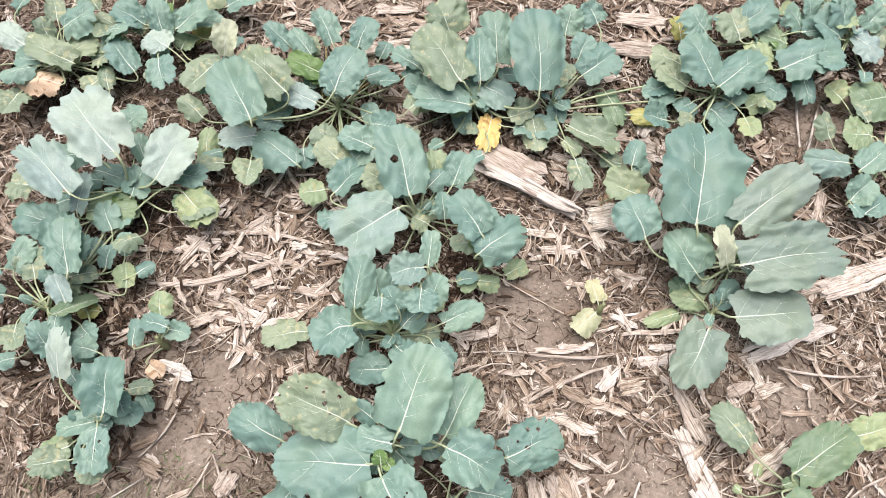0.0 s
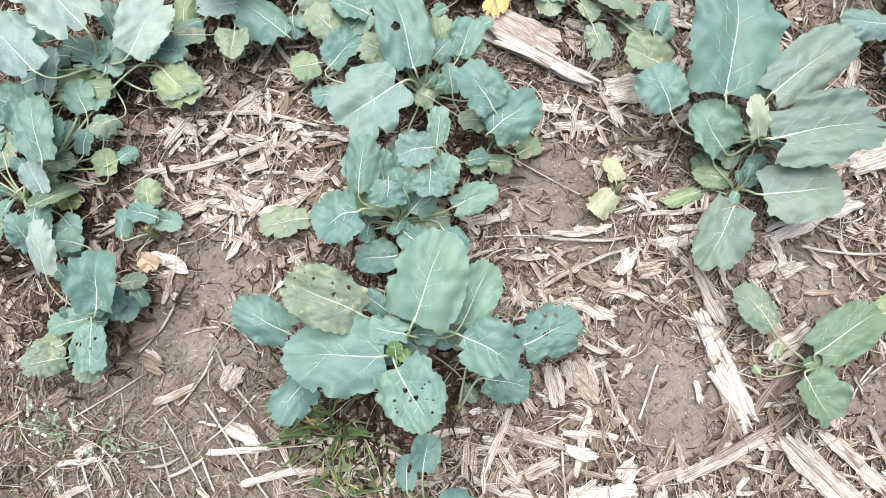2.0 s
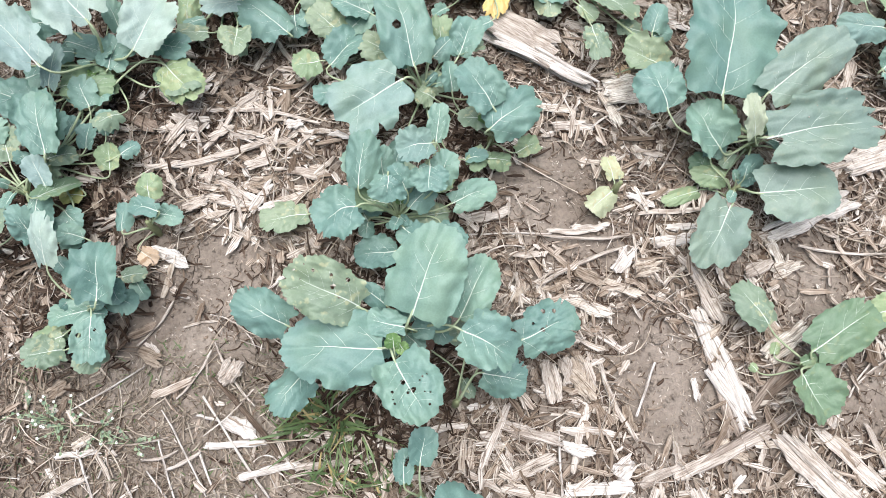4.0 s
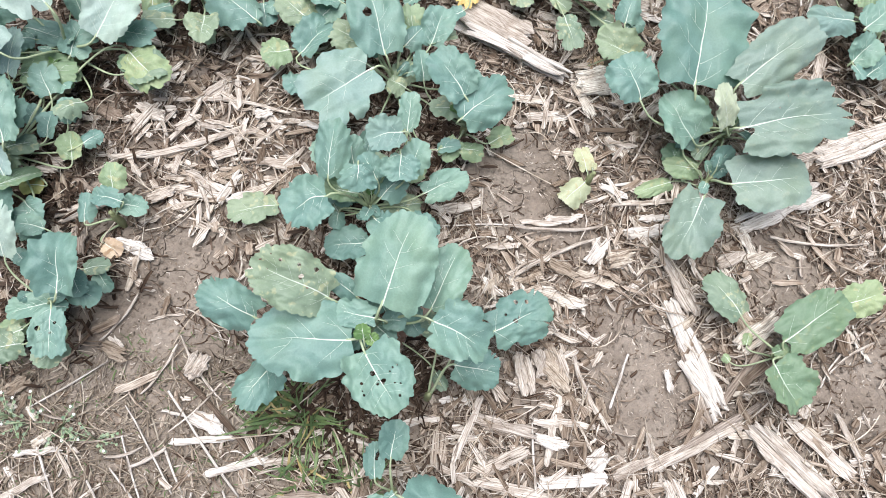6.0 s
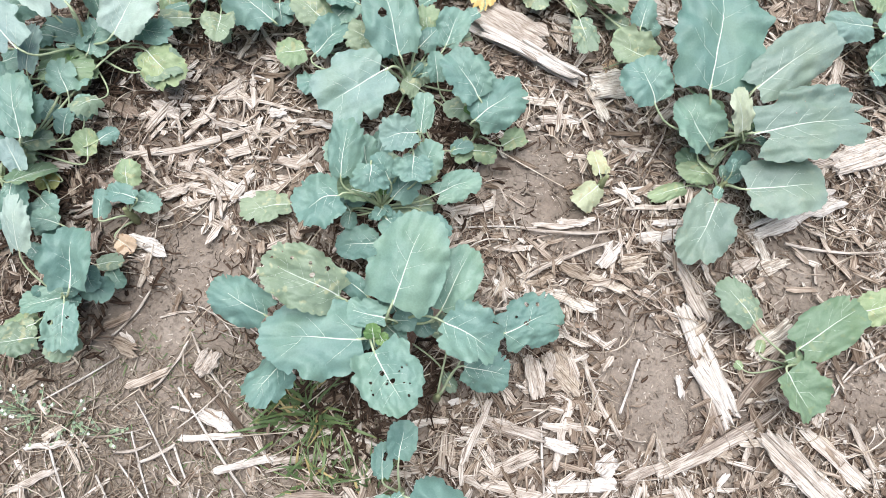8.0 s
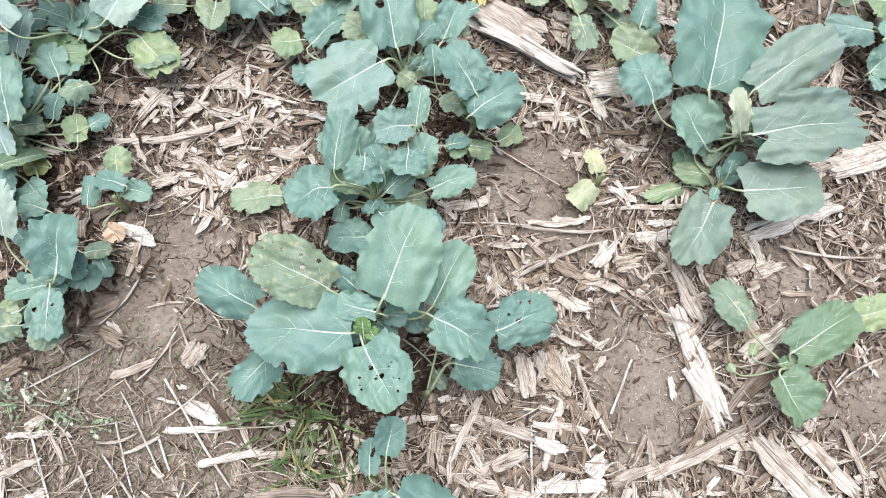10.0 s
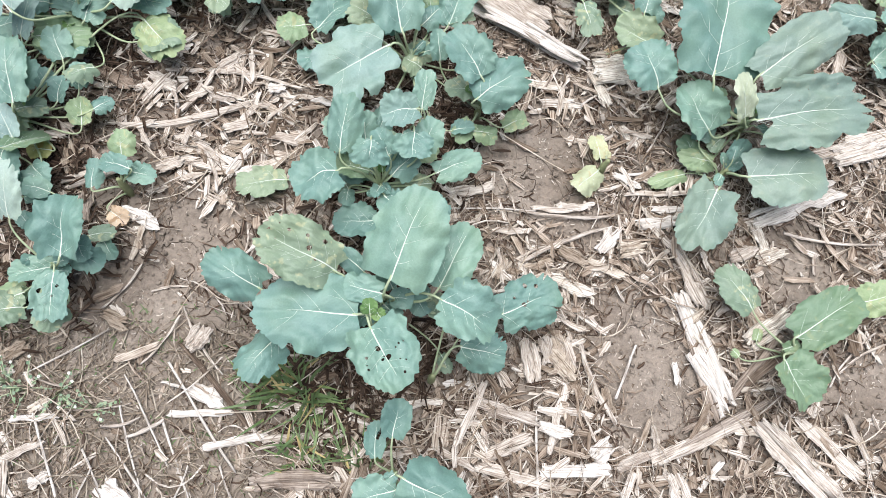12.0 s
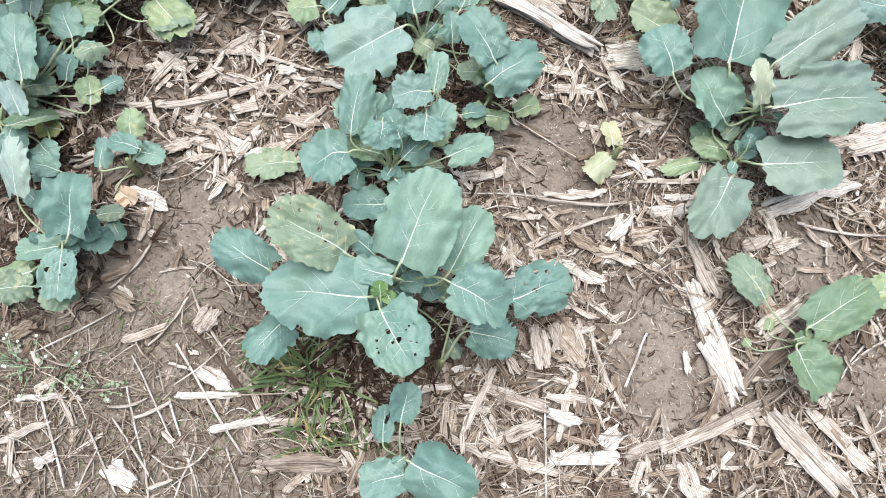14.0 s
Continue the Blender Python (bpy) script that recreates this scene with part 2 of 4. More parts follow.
def spread(lo, hi, step, far):
    a = list(np.arange(lo, hi + step / 2, step))
    s, up, down = step, [], []
    x, y = a[-1], a[0]
    while s < far:
        s *= 1.35
        x, y = x + s, y - s
        up.append(x)
        down.append(y)
    return np.array(down[::-1] + a + up)


gx, gy = spread(-1.0, 1.15, 0.0075, 300.0), spread(-0.25, 1.3, 0.0075, 300.0)
verts = []
for yy in gy:
    near_y = -0.5 < yy < 1.6
    for xx in gx:
        verts.append((xx, yy, soil_height(xx, yy) if near_y and -1.4 < xx < 1.5 else 0.009 * noise.noise((xx * 4, yy * 4, 0))))
nx, ny = len(gx), len(gy)
faces = [(j * nx + i, j * nx + i + 1, (j + 1) * nx + i + 1, (j + 1) * nx + i) for j in range(ny - 1) for i in range(nx - 1)]
ground = tagged(new("ground", mesh_of("ground", verts, faces, SOIL)), "dry cracked brown field soil with crumbs and clods", "soil", kind="structure")

# ---- oilseed rape plants ----
TALK = {"b": "", "v": "pale blue-green leaf", "q": "creamy pale folded leaf", "w": "pale waxy leaf", "s": "dull silvery green leaf", "g": "greyish green ageing leaf with yellow flecks", "n2": "plain green leaf", "n": "small fresh green young leaf",
        "p": "yellowing pale green leaf", "k": "pale yellow wilting leaf", "d": "rotten brown shrivelled leaf", "o": "withered tan dead leaf", "y": "dead bright yellow leaf", "y2": "old yellow leaf"}
rng = random.Random(7)
FEET = []


def rape_plant(label, x, y, shaded_foot=True):
    p = new("oilseed_rape_plant")
    p.location = (x, y, soil_height(x, y))
    tagged(p, label, "plant", "rape plants in the field")
    # dark leaf bits get strewn here to deepen the shade at the foot
    if shaded_foot:
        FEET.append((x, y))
    bm = bmesh.new()
    tube(bm, [Vector((0, 0, -0.012)), Vector((0.001, 0.001, 0.01)), Vector((0, 0.002, 0.034)), Vector((0.001, 0.002, 0.058))], [0.006, 0.0065, 0.0058, 0.0032], 8)
    part("stem", bm, STEM, p)
    return p


def leaf(p, reach, around, up, heading, length, rise, width, tone, holes=0, lobed=0, skew=None, cord=None, bites=None):
    """A leaf on its stalk: the blade starts at a reach and height from the plant's foot and points along a heading.
    skew: wider towards the base (+) or the tip (-); cord: how far the base runs back beside the stalk; bites: gaps eaten from the edge."""
    seed = rng.random() * 90
    a = radians(around)
    length, width = 0.96 * length, 0.92 * width
    foot = Vector((reach * math.cos(a), reach * math.sin(a), up))
    bank = rng.uniform(-9, 9)
    m = pose(*foot, 0, 0, heading) @ pose(0, 0, 0, 0, -rise, 0) @ pose(0, 0, 0, bank, 0, 0)
    big = width > 0.085
    small = max(length, width) < 0.055
    arch, cup, wave = rng.uniform(0.02, 0.10), rng.uniform(-0.16, 0.10) if big else rng.uniform(-0.34, 0.22), rng.uniform(0.03, 0.07) if big else rng.uniform(0.05, 0.11)
    fold = rng.uniform(-0.02, 0.07)
    skew = rng.uniform(-0.12, 0.14) if skew is None else skew
    cord = rng.uniform(0.02, 0.13) if cord is None else cord
    full, lobes = rng.uniform(0.64, 0.80), rng.uniform(2.6, 5.2)
    cut = 0.26 if lobed else rng.choice((0.0, 0.03, 0.06)) if big else rng.choice((0.04, 0.09, 0.15, 0.20))
    turns, rings = (84, 6) if small else (208, 34 if holes > 1 else 11)
    teeth = rng.uniform(7, 9) if small else rng.uniform(12, 16)
    depth = rng.uniform(0.05, 0.085)
    nerves = 4 if small else rng.randint(5, 6)
    slant = rng.uniform(0.26, 0.36)
    bitten = [(rng.uniform(1.2, 5.1) if bites is None else rng.uniform(2.2, 4.1), rng.uniform(0.08, 0.26), rng.uniform(0.04, 0.11)) for _ in range(rng.choice((0, 0, 1, 1, 2)) if bites is None else bites)]

    def height(u, s):
        t = abs(s)
        z = length * arch * 4 * u * (1 - u) + width * cup * s * s + width * fold * t - width * 0.05 * (1 - min(1.0, t * 3))
        # quilted between the side veins, ruffled along the edge
        z += 0.007 * width * min(1.0, t * 2.2) * abs(math.sin(math.pi * (u - slant * t) * nerves))
        z += width * wave * noise.noise((u * 2.2 + seed, s * 1.3, seed)) + width * (0.10 * t + 0.07 * t ** 4) * noise.noise((u * 5 + seed, s * 3, 4.0))
        return z + width * (0.012 if big else 0.02) * noise.noise((u * 9 + seed, s * 7, 8.0))

    def outline(k):
        f = math.tau * k / turns
        g = f if f <= math.pi else math.tau - f
        side = 1 if f <= math.pi else -1
        cg = math.cos(g)
        u = 0.5 - 0.5 * math.copysign(abs(cg) ** 0.88, cg) - cord * math.exp(-((g - 0.6) / 0.34) ** 2)
        s = math.sin(g) ** full * (1 + skew * cg)
        # rounded teeth that lean to the tip, uneven in size
        at = (g * teeth / math.pi + side * 0.3 + 0.5 * noise.noise((g * 2.3, side * 3.0, seed))) % 1.0
        crest = abs(math.sin(math.pi * at ** 1.35)) ** 0.7
        tooth = depth * (0.75 + 0.6 * noise.noise((g * 2.0 + seed, side * 5.0, 7.0))) * min(1.0, g * 1.6)
        gap = max(0.0, math.sin(g * lobes + side * seed)) ** 5
        grow = 1 + tooth * (crest - 0.65) + 0.08 * noise.noise((g * 1.5 + seed, side * 2.0, 1.0)) + (0.055 if big else 0.10) * noise.noise((g * 4 + seed, side * 3.0, 5.0)) - cut * gap
        for where, deep, wide in bitten:
            grow -= deep * math.exp(-((f - where) / wide) ** 4) * (1 + 0.35 * noise.noise((f * 40, seed, 2.0)))
        return 0.5 + (u - 0.5) * (1 + (grow - 1) * 0.85), side * s * grow

    pierced = [(rng.uniform(0.25, 0.92), rng.uniform(-0.75, 0.75), rng.choice((0.0012, 0.0015, 0.0018, 0.0022, 0.0034))) for _ in range(holes)]
    if holes == 1:
        pierced = [(0.5, 0.28, 0.007)]
    bm = bmesh.new()
    rim = [outline(k) for k in range(turns)]
    loops = []
    for r in range(rings + 1):
        q = r / rings
        ring = []
        for u, s in rim:
            uu, ss = 0.45 + (u - 0.45) * q, s * q
            if q < 1:
                uu += 0.01 * noise.noise((uu * 30, ss * 30, seed)) / (rings * 0.2)
            ring.append(bm.verts.new((length * uu, 0.5 * width * ss, height(uu, ss))) if r else None)
        loops.append(ring)
    mid = bm.verts.new((length * 0.45, 0, height(0.45, 0)))
    for k in range(turns):
        k2 = (k + 1) % turns
        bm.faces.new((mid, loops[1][k], loops[1][k2]))
        for r in range(1, rings):
            bm.faces.new((loops[r][k], loops[r + 1][k], loops[r + 1][k2], loops[r][k2]))
    bm.normal_update()
    if pierced:
        gone = []
        for f in bm.faces:
            c = f.calc_center_median()
            for hu, hs, hr in pierced:
                d = math.hypot(c.x - hu * length, c.y - hs * width / 2)
                if d < hr * (1 + 0.5 * noise.noise((c.x * 400, c.y * 400, hu * 50))):
                    gone.append(f)
                    break
        bmesh.ops.delete(bm, geom=gone, context="FACES")
        for v in bm.verts:
            for hu, hs, hr in pierced:
                d = Vector((v.co.x - hu * length, v.co.y - hs * width / 2, 0))
                if v.is_boundary and 1e-5 < d.length < 2.2 * hr:
                    r = hr * (1 + 0.35 * noise.noise((d.x * 300, d.y * 300, hu * 50)))
                    v.co.x, v.co.y = hu * length + d.x / d.length * r, hs * width / 2 + d.y / d.length * r
    blade = part("leaf", bm, LEAF[tone], p, TALK[tone])
    blade.matrix_basis = m

    # raised pale midrib with side veins, following the blade
    bm = bmesh.new()

    def rib(path, w0, w1):
        rows = []
        for i, (u, s) in enumerate(path):
            u1, s1 = path[min(i + 1, len(path) - 1)]
            u0, s0 = path[max(i - 1, 0)]
            d = Vector((length * (u1 - u0), 0.5 * width * (s1 - s0), 0)).normalized()
            w = 0.5 * (w0 + (w1 - w0) * i / (len(path) - 1))
            c = Vector((length * u, 0.5 * width * s, height(u, s)))
            nrm = Vector((-d.y, d.x, 0))
            rows.append([bm.verts.new(c + nrm * w + Vector((0, 0, 0.0002))), bm.verts.new(c + Vector((0, 0, 0.0004 + 0.5 * w))), bm.verts.new(c - nrm * w + Vector((0, 0, 0.0002)))])
        for r0, r1 in zip(rows, rows[1:]):
            for k in (0, 1):
                bm.faces.new((r0[k], r0[k + 1], r1[k + 1], r1[k]))

    thick = 0.0010 + 0.013 * width
    end = rng.uniform(0.68, 0.88)

    def spine(u):
        return 0.03 * math.sin(u / end * 4.9 + seed)

    rib([(end * i / 14 - 0.01, spine(end * i / 14)) for i in range(15)], thick, 0.0003)
    for j in range(nerves):
        for side in (-1, 1):
            u0 = (j + 0.12) / nerves + rng.uniform(-0.03, 0.03) + 0.03 * side
            if u0 > end - 0.08 or rng.random() < (0.3 if small else 0.22):
                continue
            u0 = max(0.015, u0)
            out, bend = rng.uniform(0.34, 0.74) * (1 - 0.35 * u0), rng.uniform(-0.03, 0.05)
            run = slant * out * rng.uniform(0.9, 1.25)

            def side_at(q):
                return u0 + run * q ** 1.2 + bend * q * (1 - q), spine(u0) + side * out * q ** 0.95

            rib([side_at(i / 9) for i in range(10)], thick * rng.uniform(0.16, 0.28) * (1 - 0.4 * u0), 0.00012)
            for _ in range(0 if small else rng.choice((0, 1, 1))):
                q0, way = rng.uniform(0.3, 0.6), rng.choice((-0.25, 1.0, 1.0))
                fu, fs = side_at(q0)
                rib([(fu + (0.12 * way + 0.03) * i / 6, fs + side * out * (0.22 if way < 0 else 0.16) * i / 6) for i in range(7)], thick * 0.17, 0.0001)
    part("midrib", bm, VEIN, blade, "pale raised leaf vein")

    # stalk from the crown to the blade
    bm = bmesh.new()
    start = Vector((0.003 * math.cos(a), 0.003 * math.sin(a), min(0.056, up * 0.62)))
    along = m.to_3x3() @ Vector((1, 0, 0))
    gap = (foot - start).length
    h1 = start + Vector((0.3 * (foot - start).x, 0.3 * (foot - start).y, (0.4 if reach < 0.08 else 0.1) * gap))
    h2 = foot - along * 0.3 * gap - Vector((0, 0, (0.1 if reach < 0.08 else 0.28) * min(gap, up)))
    inv = m.inverted()
    pts = []
    for i in range(13):
        t = i / 12
        w = (1 - t) ** 3 * start + 3 * t * (1 - t) ** 2 * h1 + 3 * t * t * (1 - t) * h2 + t ** 3 * foot
        pts.append(inv @ w)
    pts[-1] = Vector((0, 0, height(0, 0)))
    pts.append(Vector((0.05 * length, 0, height(0.05, 0) - 0.0004)))
    r = 0.0011 + 0.011 * width
    tube(bm, pts, [r * (1.35 - 0.6 * i / 13) for i in range(14)], 6, 0.85)
    part("petiole", bm, PETIOLE, blade, "pale green leaf stalk")
    return blade



def heart(p, count):
    """The youngest leaves, upright in the middle of a plant."""
    for _ in range(count):
        a, size = rng.uniform(0, 360), rng.uniform(0.018, 0.034)
        leaf(p, rng.uniform(0.004, 0.02), a, rng.uniform(0.06, 0.085), a + rng.uniform(-30, 30), size, rng.uniform(15, 50), size * 0.75, rng.choice("bbbn"))


def undergrowth(p, count, far):
    """Lower leaves that crowd the foot of a plant."""
    for _ in range(count):
        a, r = rng.uniform(0, 360), far * math.sqrt(rng.uniform(0.03, 1))
        size = rng.uniform(0.03, 0.072)
        leaf(p, r, a, rng.uniform(0.02, 0.05) + 0.6 * size, a + rng.uniform(-75, 75), size, rng.uniform(-14, 32), size * rng.uniform(0.72, 1.0), rng.choice("bbbbbbbbgggggp"))


p = rape_plant("large blue-green rape plant with broad holed leaves above grass", -0.033, 0.161)
leaf(p, 0.008, 23, 0.190, 67, 0.130, 16, 0.111, "b", skew=0.18, cord=0.09)
leaf(p, 0.073, 2, 0.150, 62, 0.099, 15, 0.073, "b", skew=0.05)
leaf(p, 0.077, -11, 0.165, -27, 0.088, -10, 0.085, "b", skew=0.1, cord=0.07)
leaf(p, 0.168, -7, 0.095, 24, 0.096, -3, 0.086, "b", holes=5, skew=-0.1, bites=3)
leaf(p, 0.056, -105, 0.180, -63, 0.097, 9, 0.092, "b", holes=16, skew=0.18, cord=0.1)
leaf(p, 0.050, -130, 0.170, 179, 0.138, -1, 0.114, "b", skew=0.22, cord=0.09)
leaf(p, 0.063, 165, 0.170, 157, 0.117, 24, 0.088, "g", holes=9, skew=0.02)
leaf(p, 0.162, -179, 0.140, 151, 0.088, 7, 0.067, "b", bites=1, skew=0.05)
leaf(p, 0.145, -157, 0.125, -127, 0.081, 7, 0.064, "b", skew=0.0)
leaf(p, 0.012, -87, 0.170, 166, 0.059, -5, 0.043, "b", lobed=1)
leaf(p, 0.036, 138, 0.140, 142, 0.049, 12, 0.033, "b")
leaf(p, 0.046, 12, 0.080, -61, 0.037, -8, 0.036, "b")
leaf(p, 0.015, -145, 0.135, 142, 0.034, 26, 0.035, "b")
leaf(p, 0.001, 60, 0.120, 148, 0.032, 38, 0.031, "b")
leaf(p, 0.015, 24, 0.120, 123, 0.023, 25, 0.028, "b")
leaf(p, 0.010, -31, 0.120, -5, 0.035, 0, 0.034, "b")
leaf(p, 0.011, -84, 0.100, -46, 0.035, 0, 0.031, "b")
leaf(p, 0.027, -117, 0.120, -139, 0.031, 9, 0.031, "b")
leaf(p, 0.063, -1, 0.110, 156, 0.032, 18, 0.032, "b")
leaf(p, 0.043, -111, 0.180, 96, 0.022, 27, 0.025, "n")
leaf(p, 0.035, -104, 0.175, -55, 0.016, 0, 0.021, "n")
leaf(p, 0.027, -162, 0.100, 168, 0.022, 13, 0.027, "b")
leaf(p, 0.010, 23, 0.060, -55, 0.034, -9, 0.024, "d")
leaf(p, 0.035, -3, 0.030, -109, 0.036, 0, 0.028, "d")
leaf(p, 0.112, -40, 0.040, -64, 0.031, 0, 0.023, "g")
heart(p, 4)
p = rape_plant("dense young rape rosette with cupped blue-green leaves", -0.043, 0.341)
leaf(p, 0.066, 155, 0.110, 81, 0.088, 27, 0.058, "b", skew=-0.05)
leaf(p, 0.098, 59, 0.150, -165, 0.056, 0, 0.060, "v", skew=-0.1)
leaf(p, 0.112, 59, 0.120, 84, 0.062, 19, 0.038, "b")
leaf(p, 0.056, 114, 0.090, 97, 0.051, 23, 0.046, "b")
leaf(p, 0.037, 113, 0.145, -92, 0.041, -7, 0.061, "b", skew=-0.15)
leaf(p, 0.069, 48, 0.145, -92, 0.044, -6, 0.063, "b", skew=-0.15)
leaf(p, 0.067, 29, 0.115, 66, 0.054, 16, 0.051, "b")
leaf(p, 0.016, -0, 0.095, 47, 0.056, 5, 0.051, "b")
leaf(p, 0.082, 7, 0.090, 23, 0.076, 0, 0.053, "b", skew=0.05)
leaf(p, 0.061, -174, 0.130, -158, 0.071, -4, 0.092, "b", skew=0.1, bites=1)
leaf(p, 0.021, 142, 0.080, 170, 0.057, 0, 0.045, "n2")
leaf(p, 0.145, 175, 0.030, -169, 0.079, 4, 0.057, "g", lobed=1)
leaf(p, 0.055, -94, 0.055, -172, 0.068, 0, 0.060, "b")
leaf(p, 0.101, 114, 0.095, -140, 0.057, 5, 0.053, "b")
leaf(p, 0.078, 6, 0.050, -168, 0.065, 0, 0.042, "g")
leaf(p, 0.022, 58, 0.125, 121, 0.044, 20, 0.039, "b")
undergrowth(p, 9, 0.07)
heart(p, 5)
p = rape_plant("small rape plant with rounded leaves beside bare soil", 0.109, 0.482)
leaf(p, 0.011, 126, 0.135, 127, 0.085, 17, 0.074, "b", skew=0.05)
leaf(p, 0.024, -122, 0.120, 34, 0.094, 12, 0.080, "b", skew=0.08, cord=0.08)
leaf(p, 0.018, 108, 0.080, -176, 0.055, 5, 0.048, "g")
leaf(p, 0.032, -114, 0.060, -129, 0.043, -7, 0.037, "p")
leaf(p, 0.045, -102, 0.060, -1, 0.043, -13, 0.039, "p")
leaf(p, 0.047, -27, 0.030, 26, 0.045, 0, 0.038, "p")
leaf(p, 0.085, 142, 0.100, 98, 0.049, 31, 0.035, "b")
leaf(p, 0.109, 149, 0.070, 159, 0.034, 17, 0.049, "g")
heart(p, 4)
p = rape_plant("rape plant with large pale lobed leaf and dark undergrowth", -0.002, 0.557)
leaf(p, 0.036, -157, 0.120, -148, 0.128, -4, 0.125, "v", lobed=1, skew=-0.05)
leaf(p, 0.018, 145, 0.120, 107, 0.132, 15, 0.097, "b", holes=1, skew=0.05)
leaf(p, 0.068, 129, 0.070, 157, 0.067, 13, 0.066, "g")
leaf(p, 0.076, 41, 0.080, 67, 0.068, 13, 0.059, "b")
leaf(p, 0.163, 162, 0.050, 42, 0.081, 7, 0.069, "b")
leaf(p, 0.180, 162, 0.050, -162, 0.048, 6, 0.058, "p")
leaf(p, 0.145, 176, 0.030, -168, 0.041, 7, 0.045, "b")
leaf(p, 0.172, 143, 0.060, 144, 0.066, 13, 0.063, "g")
leaf(p, 0.160, 123, 0.070, 160, 0.067, 9, 0.063, "b")
leaf(p, 0.003, -124, 0.060, 36, 0.044, 6, 0.049, "g")
undergrowth(p, 9, 0.14)
heart(p, 4)
p = rape_plant("big rape plant with very broad blue-green leaves", 0.547, 0.471, False)
leaf(p, 0.093, 152, 0.130, 83, 0.188, 11, 0.164, "b", skew=0.1, cord=0.08)
leaf(p, 0.043, 120, 0.150, 35, 0.166, 7, 0.092, "s", skew=-0.1)
leaf(p, 0.042, -130, 0.140, 7, 0.177, 6, 0.122, "s", holes=4, lobed=1, skew=0.1, bites=2)
leaf(p, 0.174, 174, 0.130, 112, 0.078, 11, 0.088, "b", skew=0.0)
leaf(p, 0.080, -161, 0.080, 125, 0.088, 13, 0.083, "b")
leaf(p, 0.065, -175, 0.080, 83, 0.054, 16, 0.043, "n2")
leaf(p, 0.065, -146, 0.150, 122, 0.073, 43, 0.042, "q")
leaf(p, 0.190, 142, 0.080, 159, 0.082, 7, 0.074, "g")
leaf(p, 0.095, -144, 0.030, 124, 0.050, 12, 0.043, "n2")
leaf(p, 0.077, -118, 0.050, 46, 0.057, 5, 0.035, "b")
undergrowth(p, 3, 0.07)
heart(p, 4)
p = rape_plant("small rape plant with pale yellowing leaves", 0.400, 0.632, False)
leaf(p, 0.169, 136, 0.060, -29, 0.107, -5, 0.072, "g", skew=0.05)
leaf(p, 0.015, 132, 0.050, 176, 0.052, 0, 0.048, "p")
leaf(p, 0.036, 110, 0.060, 71, 0.054, 11, 0.045, "b")
leaf(p, 0.031, 105, 0.050, 29, 0.038, 0, 0.040, "b")
leaf(p, 0.070, -163, 0.010, 24, 0.030, -0, 0.034, "o")
leaf(p, 0.058, 112, 0.030, 164, 0.044, 0, 0.043, "g")
p = rape_plant("young green rape plant with thin long leaf stalks", 0.587, 0.101, False)
leaf(p, 0.091, 138, 0.060, 124, 0.082, 0, 0.061, "g", bites=1)
leaf(p, 0.023, 115, 0.070, 32, 0.122, 9, 0.081, "n2", skew=0.08)
leaf(p, 0.136, 35, 0.045, 16, 0.074, 4, 0.061, "p")
leaf(p, 0.043, -159, 0.085, -61, 0.077, -7, 0.087, "n2", skew=0.05)
leaf(p, 0.050, 155, 0.020, 72, 0.021, 5, 0.019, "p")
leaf(p, 0.076, -177, 0.020, 129, 0.015, 0, 0.017, "p")
leaf(p, 0.021, 168, 0.050, 23, 0.025, 23, 0.024, "n2")
leaf(p, 0.015, 20, 0.050, -159, 0.033, 9, 0.024, "p")
p = rape_plant("rape plant with upright blue-green leaves beside cracked soil", -0.504, 0.198)
leaf(p, 0.037, 4, 0.115, 87, 0.087, 10, 0.078, "b", skew=0.08)
leaf(p, 0.054, 42, 0.085, -61, 0.037, -8, 0.038, "b")
leaf(p, 0.035, -29, 0.110, -88, 0.072, -8, 0.055, "b", holes=3, skew=-0.05)
leaf(p, 0.014, -3, 0.070, -165, 0.067, 0, 0.040, "b")
leaf(p, 0.042, -137, 0.045, -160, 0.052, 0, 0.040, "p")
leaf(p, 0.067, 126, 0.110, 89, 0.083, 29, 0.045, "w")
leaf(p, 0.105, 93, 0.080, 168, 0.042, 7, 0.037, "b")
leaf(p, 0.067, 54, 0.040, 10, 0.040, 0, 0.030, "g")
leaf(p, 0.075, 39, 0.035, -54, 0.034, -9, 0.031, "b")
leaf(p, 0.075, 123, 0.050, 131, 0.025, 11, 0.027, "b")
undergrowth(p, 4, 0.07)
heart(p, 4)
p = rape_plant("rape seedling with small round leaves among chips", -0.428, 0.331, False)
leaf(p, 0.040, -165, 0.050, 84, 0.046, 19, 0.032, "b")
leaf(p, 0.025, 44, 0.065, 164, 0.051, -6, 0.036, "b")
leaf(p, 0.022, 59, 0.050, -12, 0.044, 0, 0.038, "b")
leaf(p, 0.038, 91, 0.055, 91, 0.045, 13, 0.045, "p")
leaf(p, 0.040, -126, 0.015, -30, 0.036, -5, 0.033, "o")
p = rape_plant("crowded rape plant with yellowing lower leaves", -0.591, 0.434)
leaf(p, 0.033, -27, 0.120, 97, 0.094, 19, 0.063, "b")
leaf(p, 0.061, 20, 0.055, 79, 0.042, 14, 0.035, "b")
leaf(p, 0.098, 25, 0.060, 90, 0.043, 14, 0.036, "b")
leaf(p, 0.051, 62, 0.050, 66, 0.035, 8, 0.039, "b")
leaf(p, 0.095, -7, 0.045, 95, 0.045, 13, 0.041, "p")
leaf(p, 0.122, 83, 0.070, 5, 0.088, 0, 0.060, "n2")
leaf(p, 0.236, 43, 0.070, -52, 0.073, -12, 0.069, "n2", lobed=1)
leaf(p, 0.121, 82, 0.030, -2, 0.060, 0, 0.049, "o")
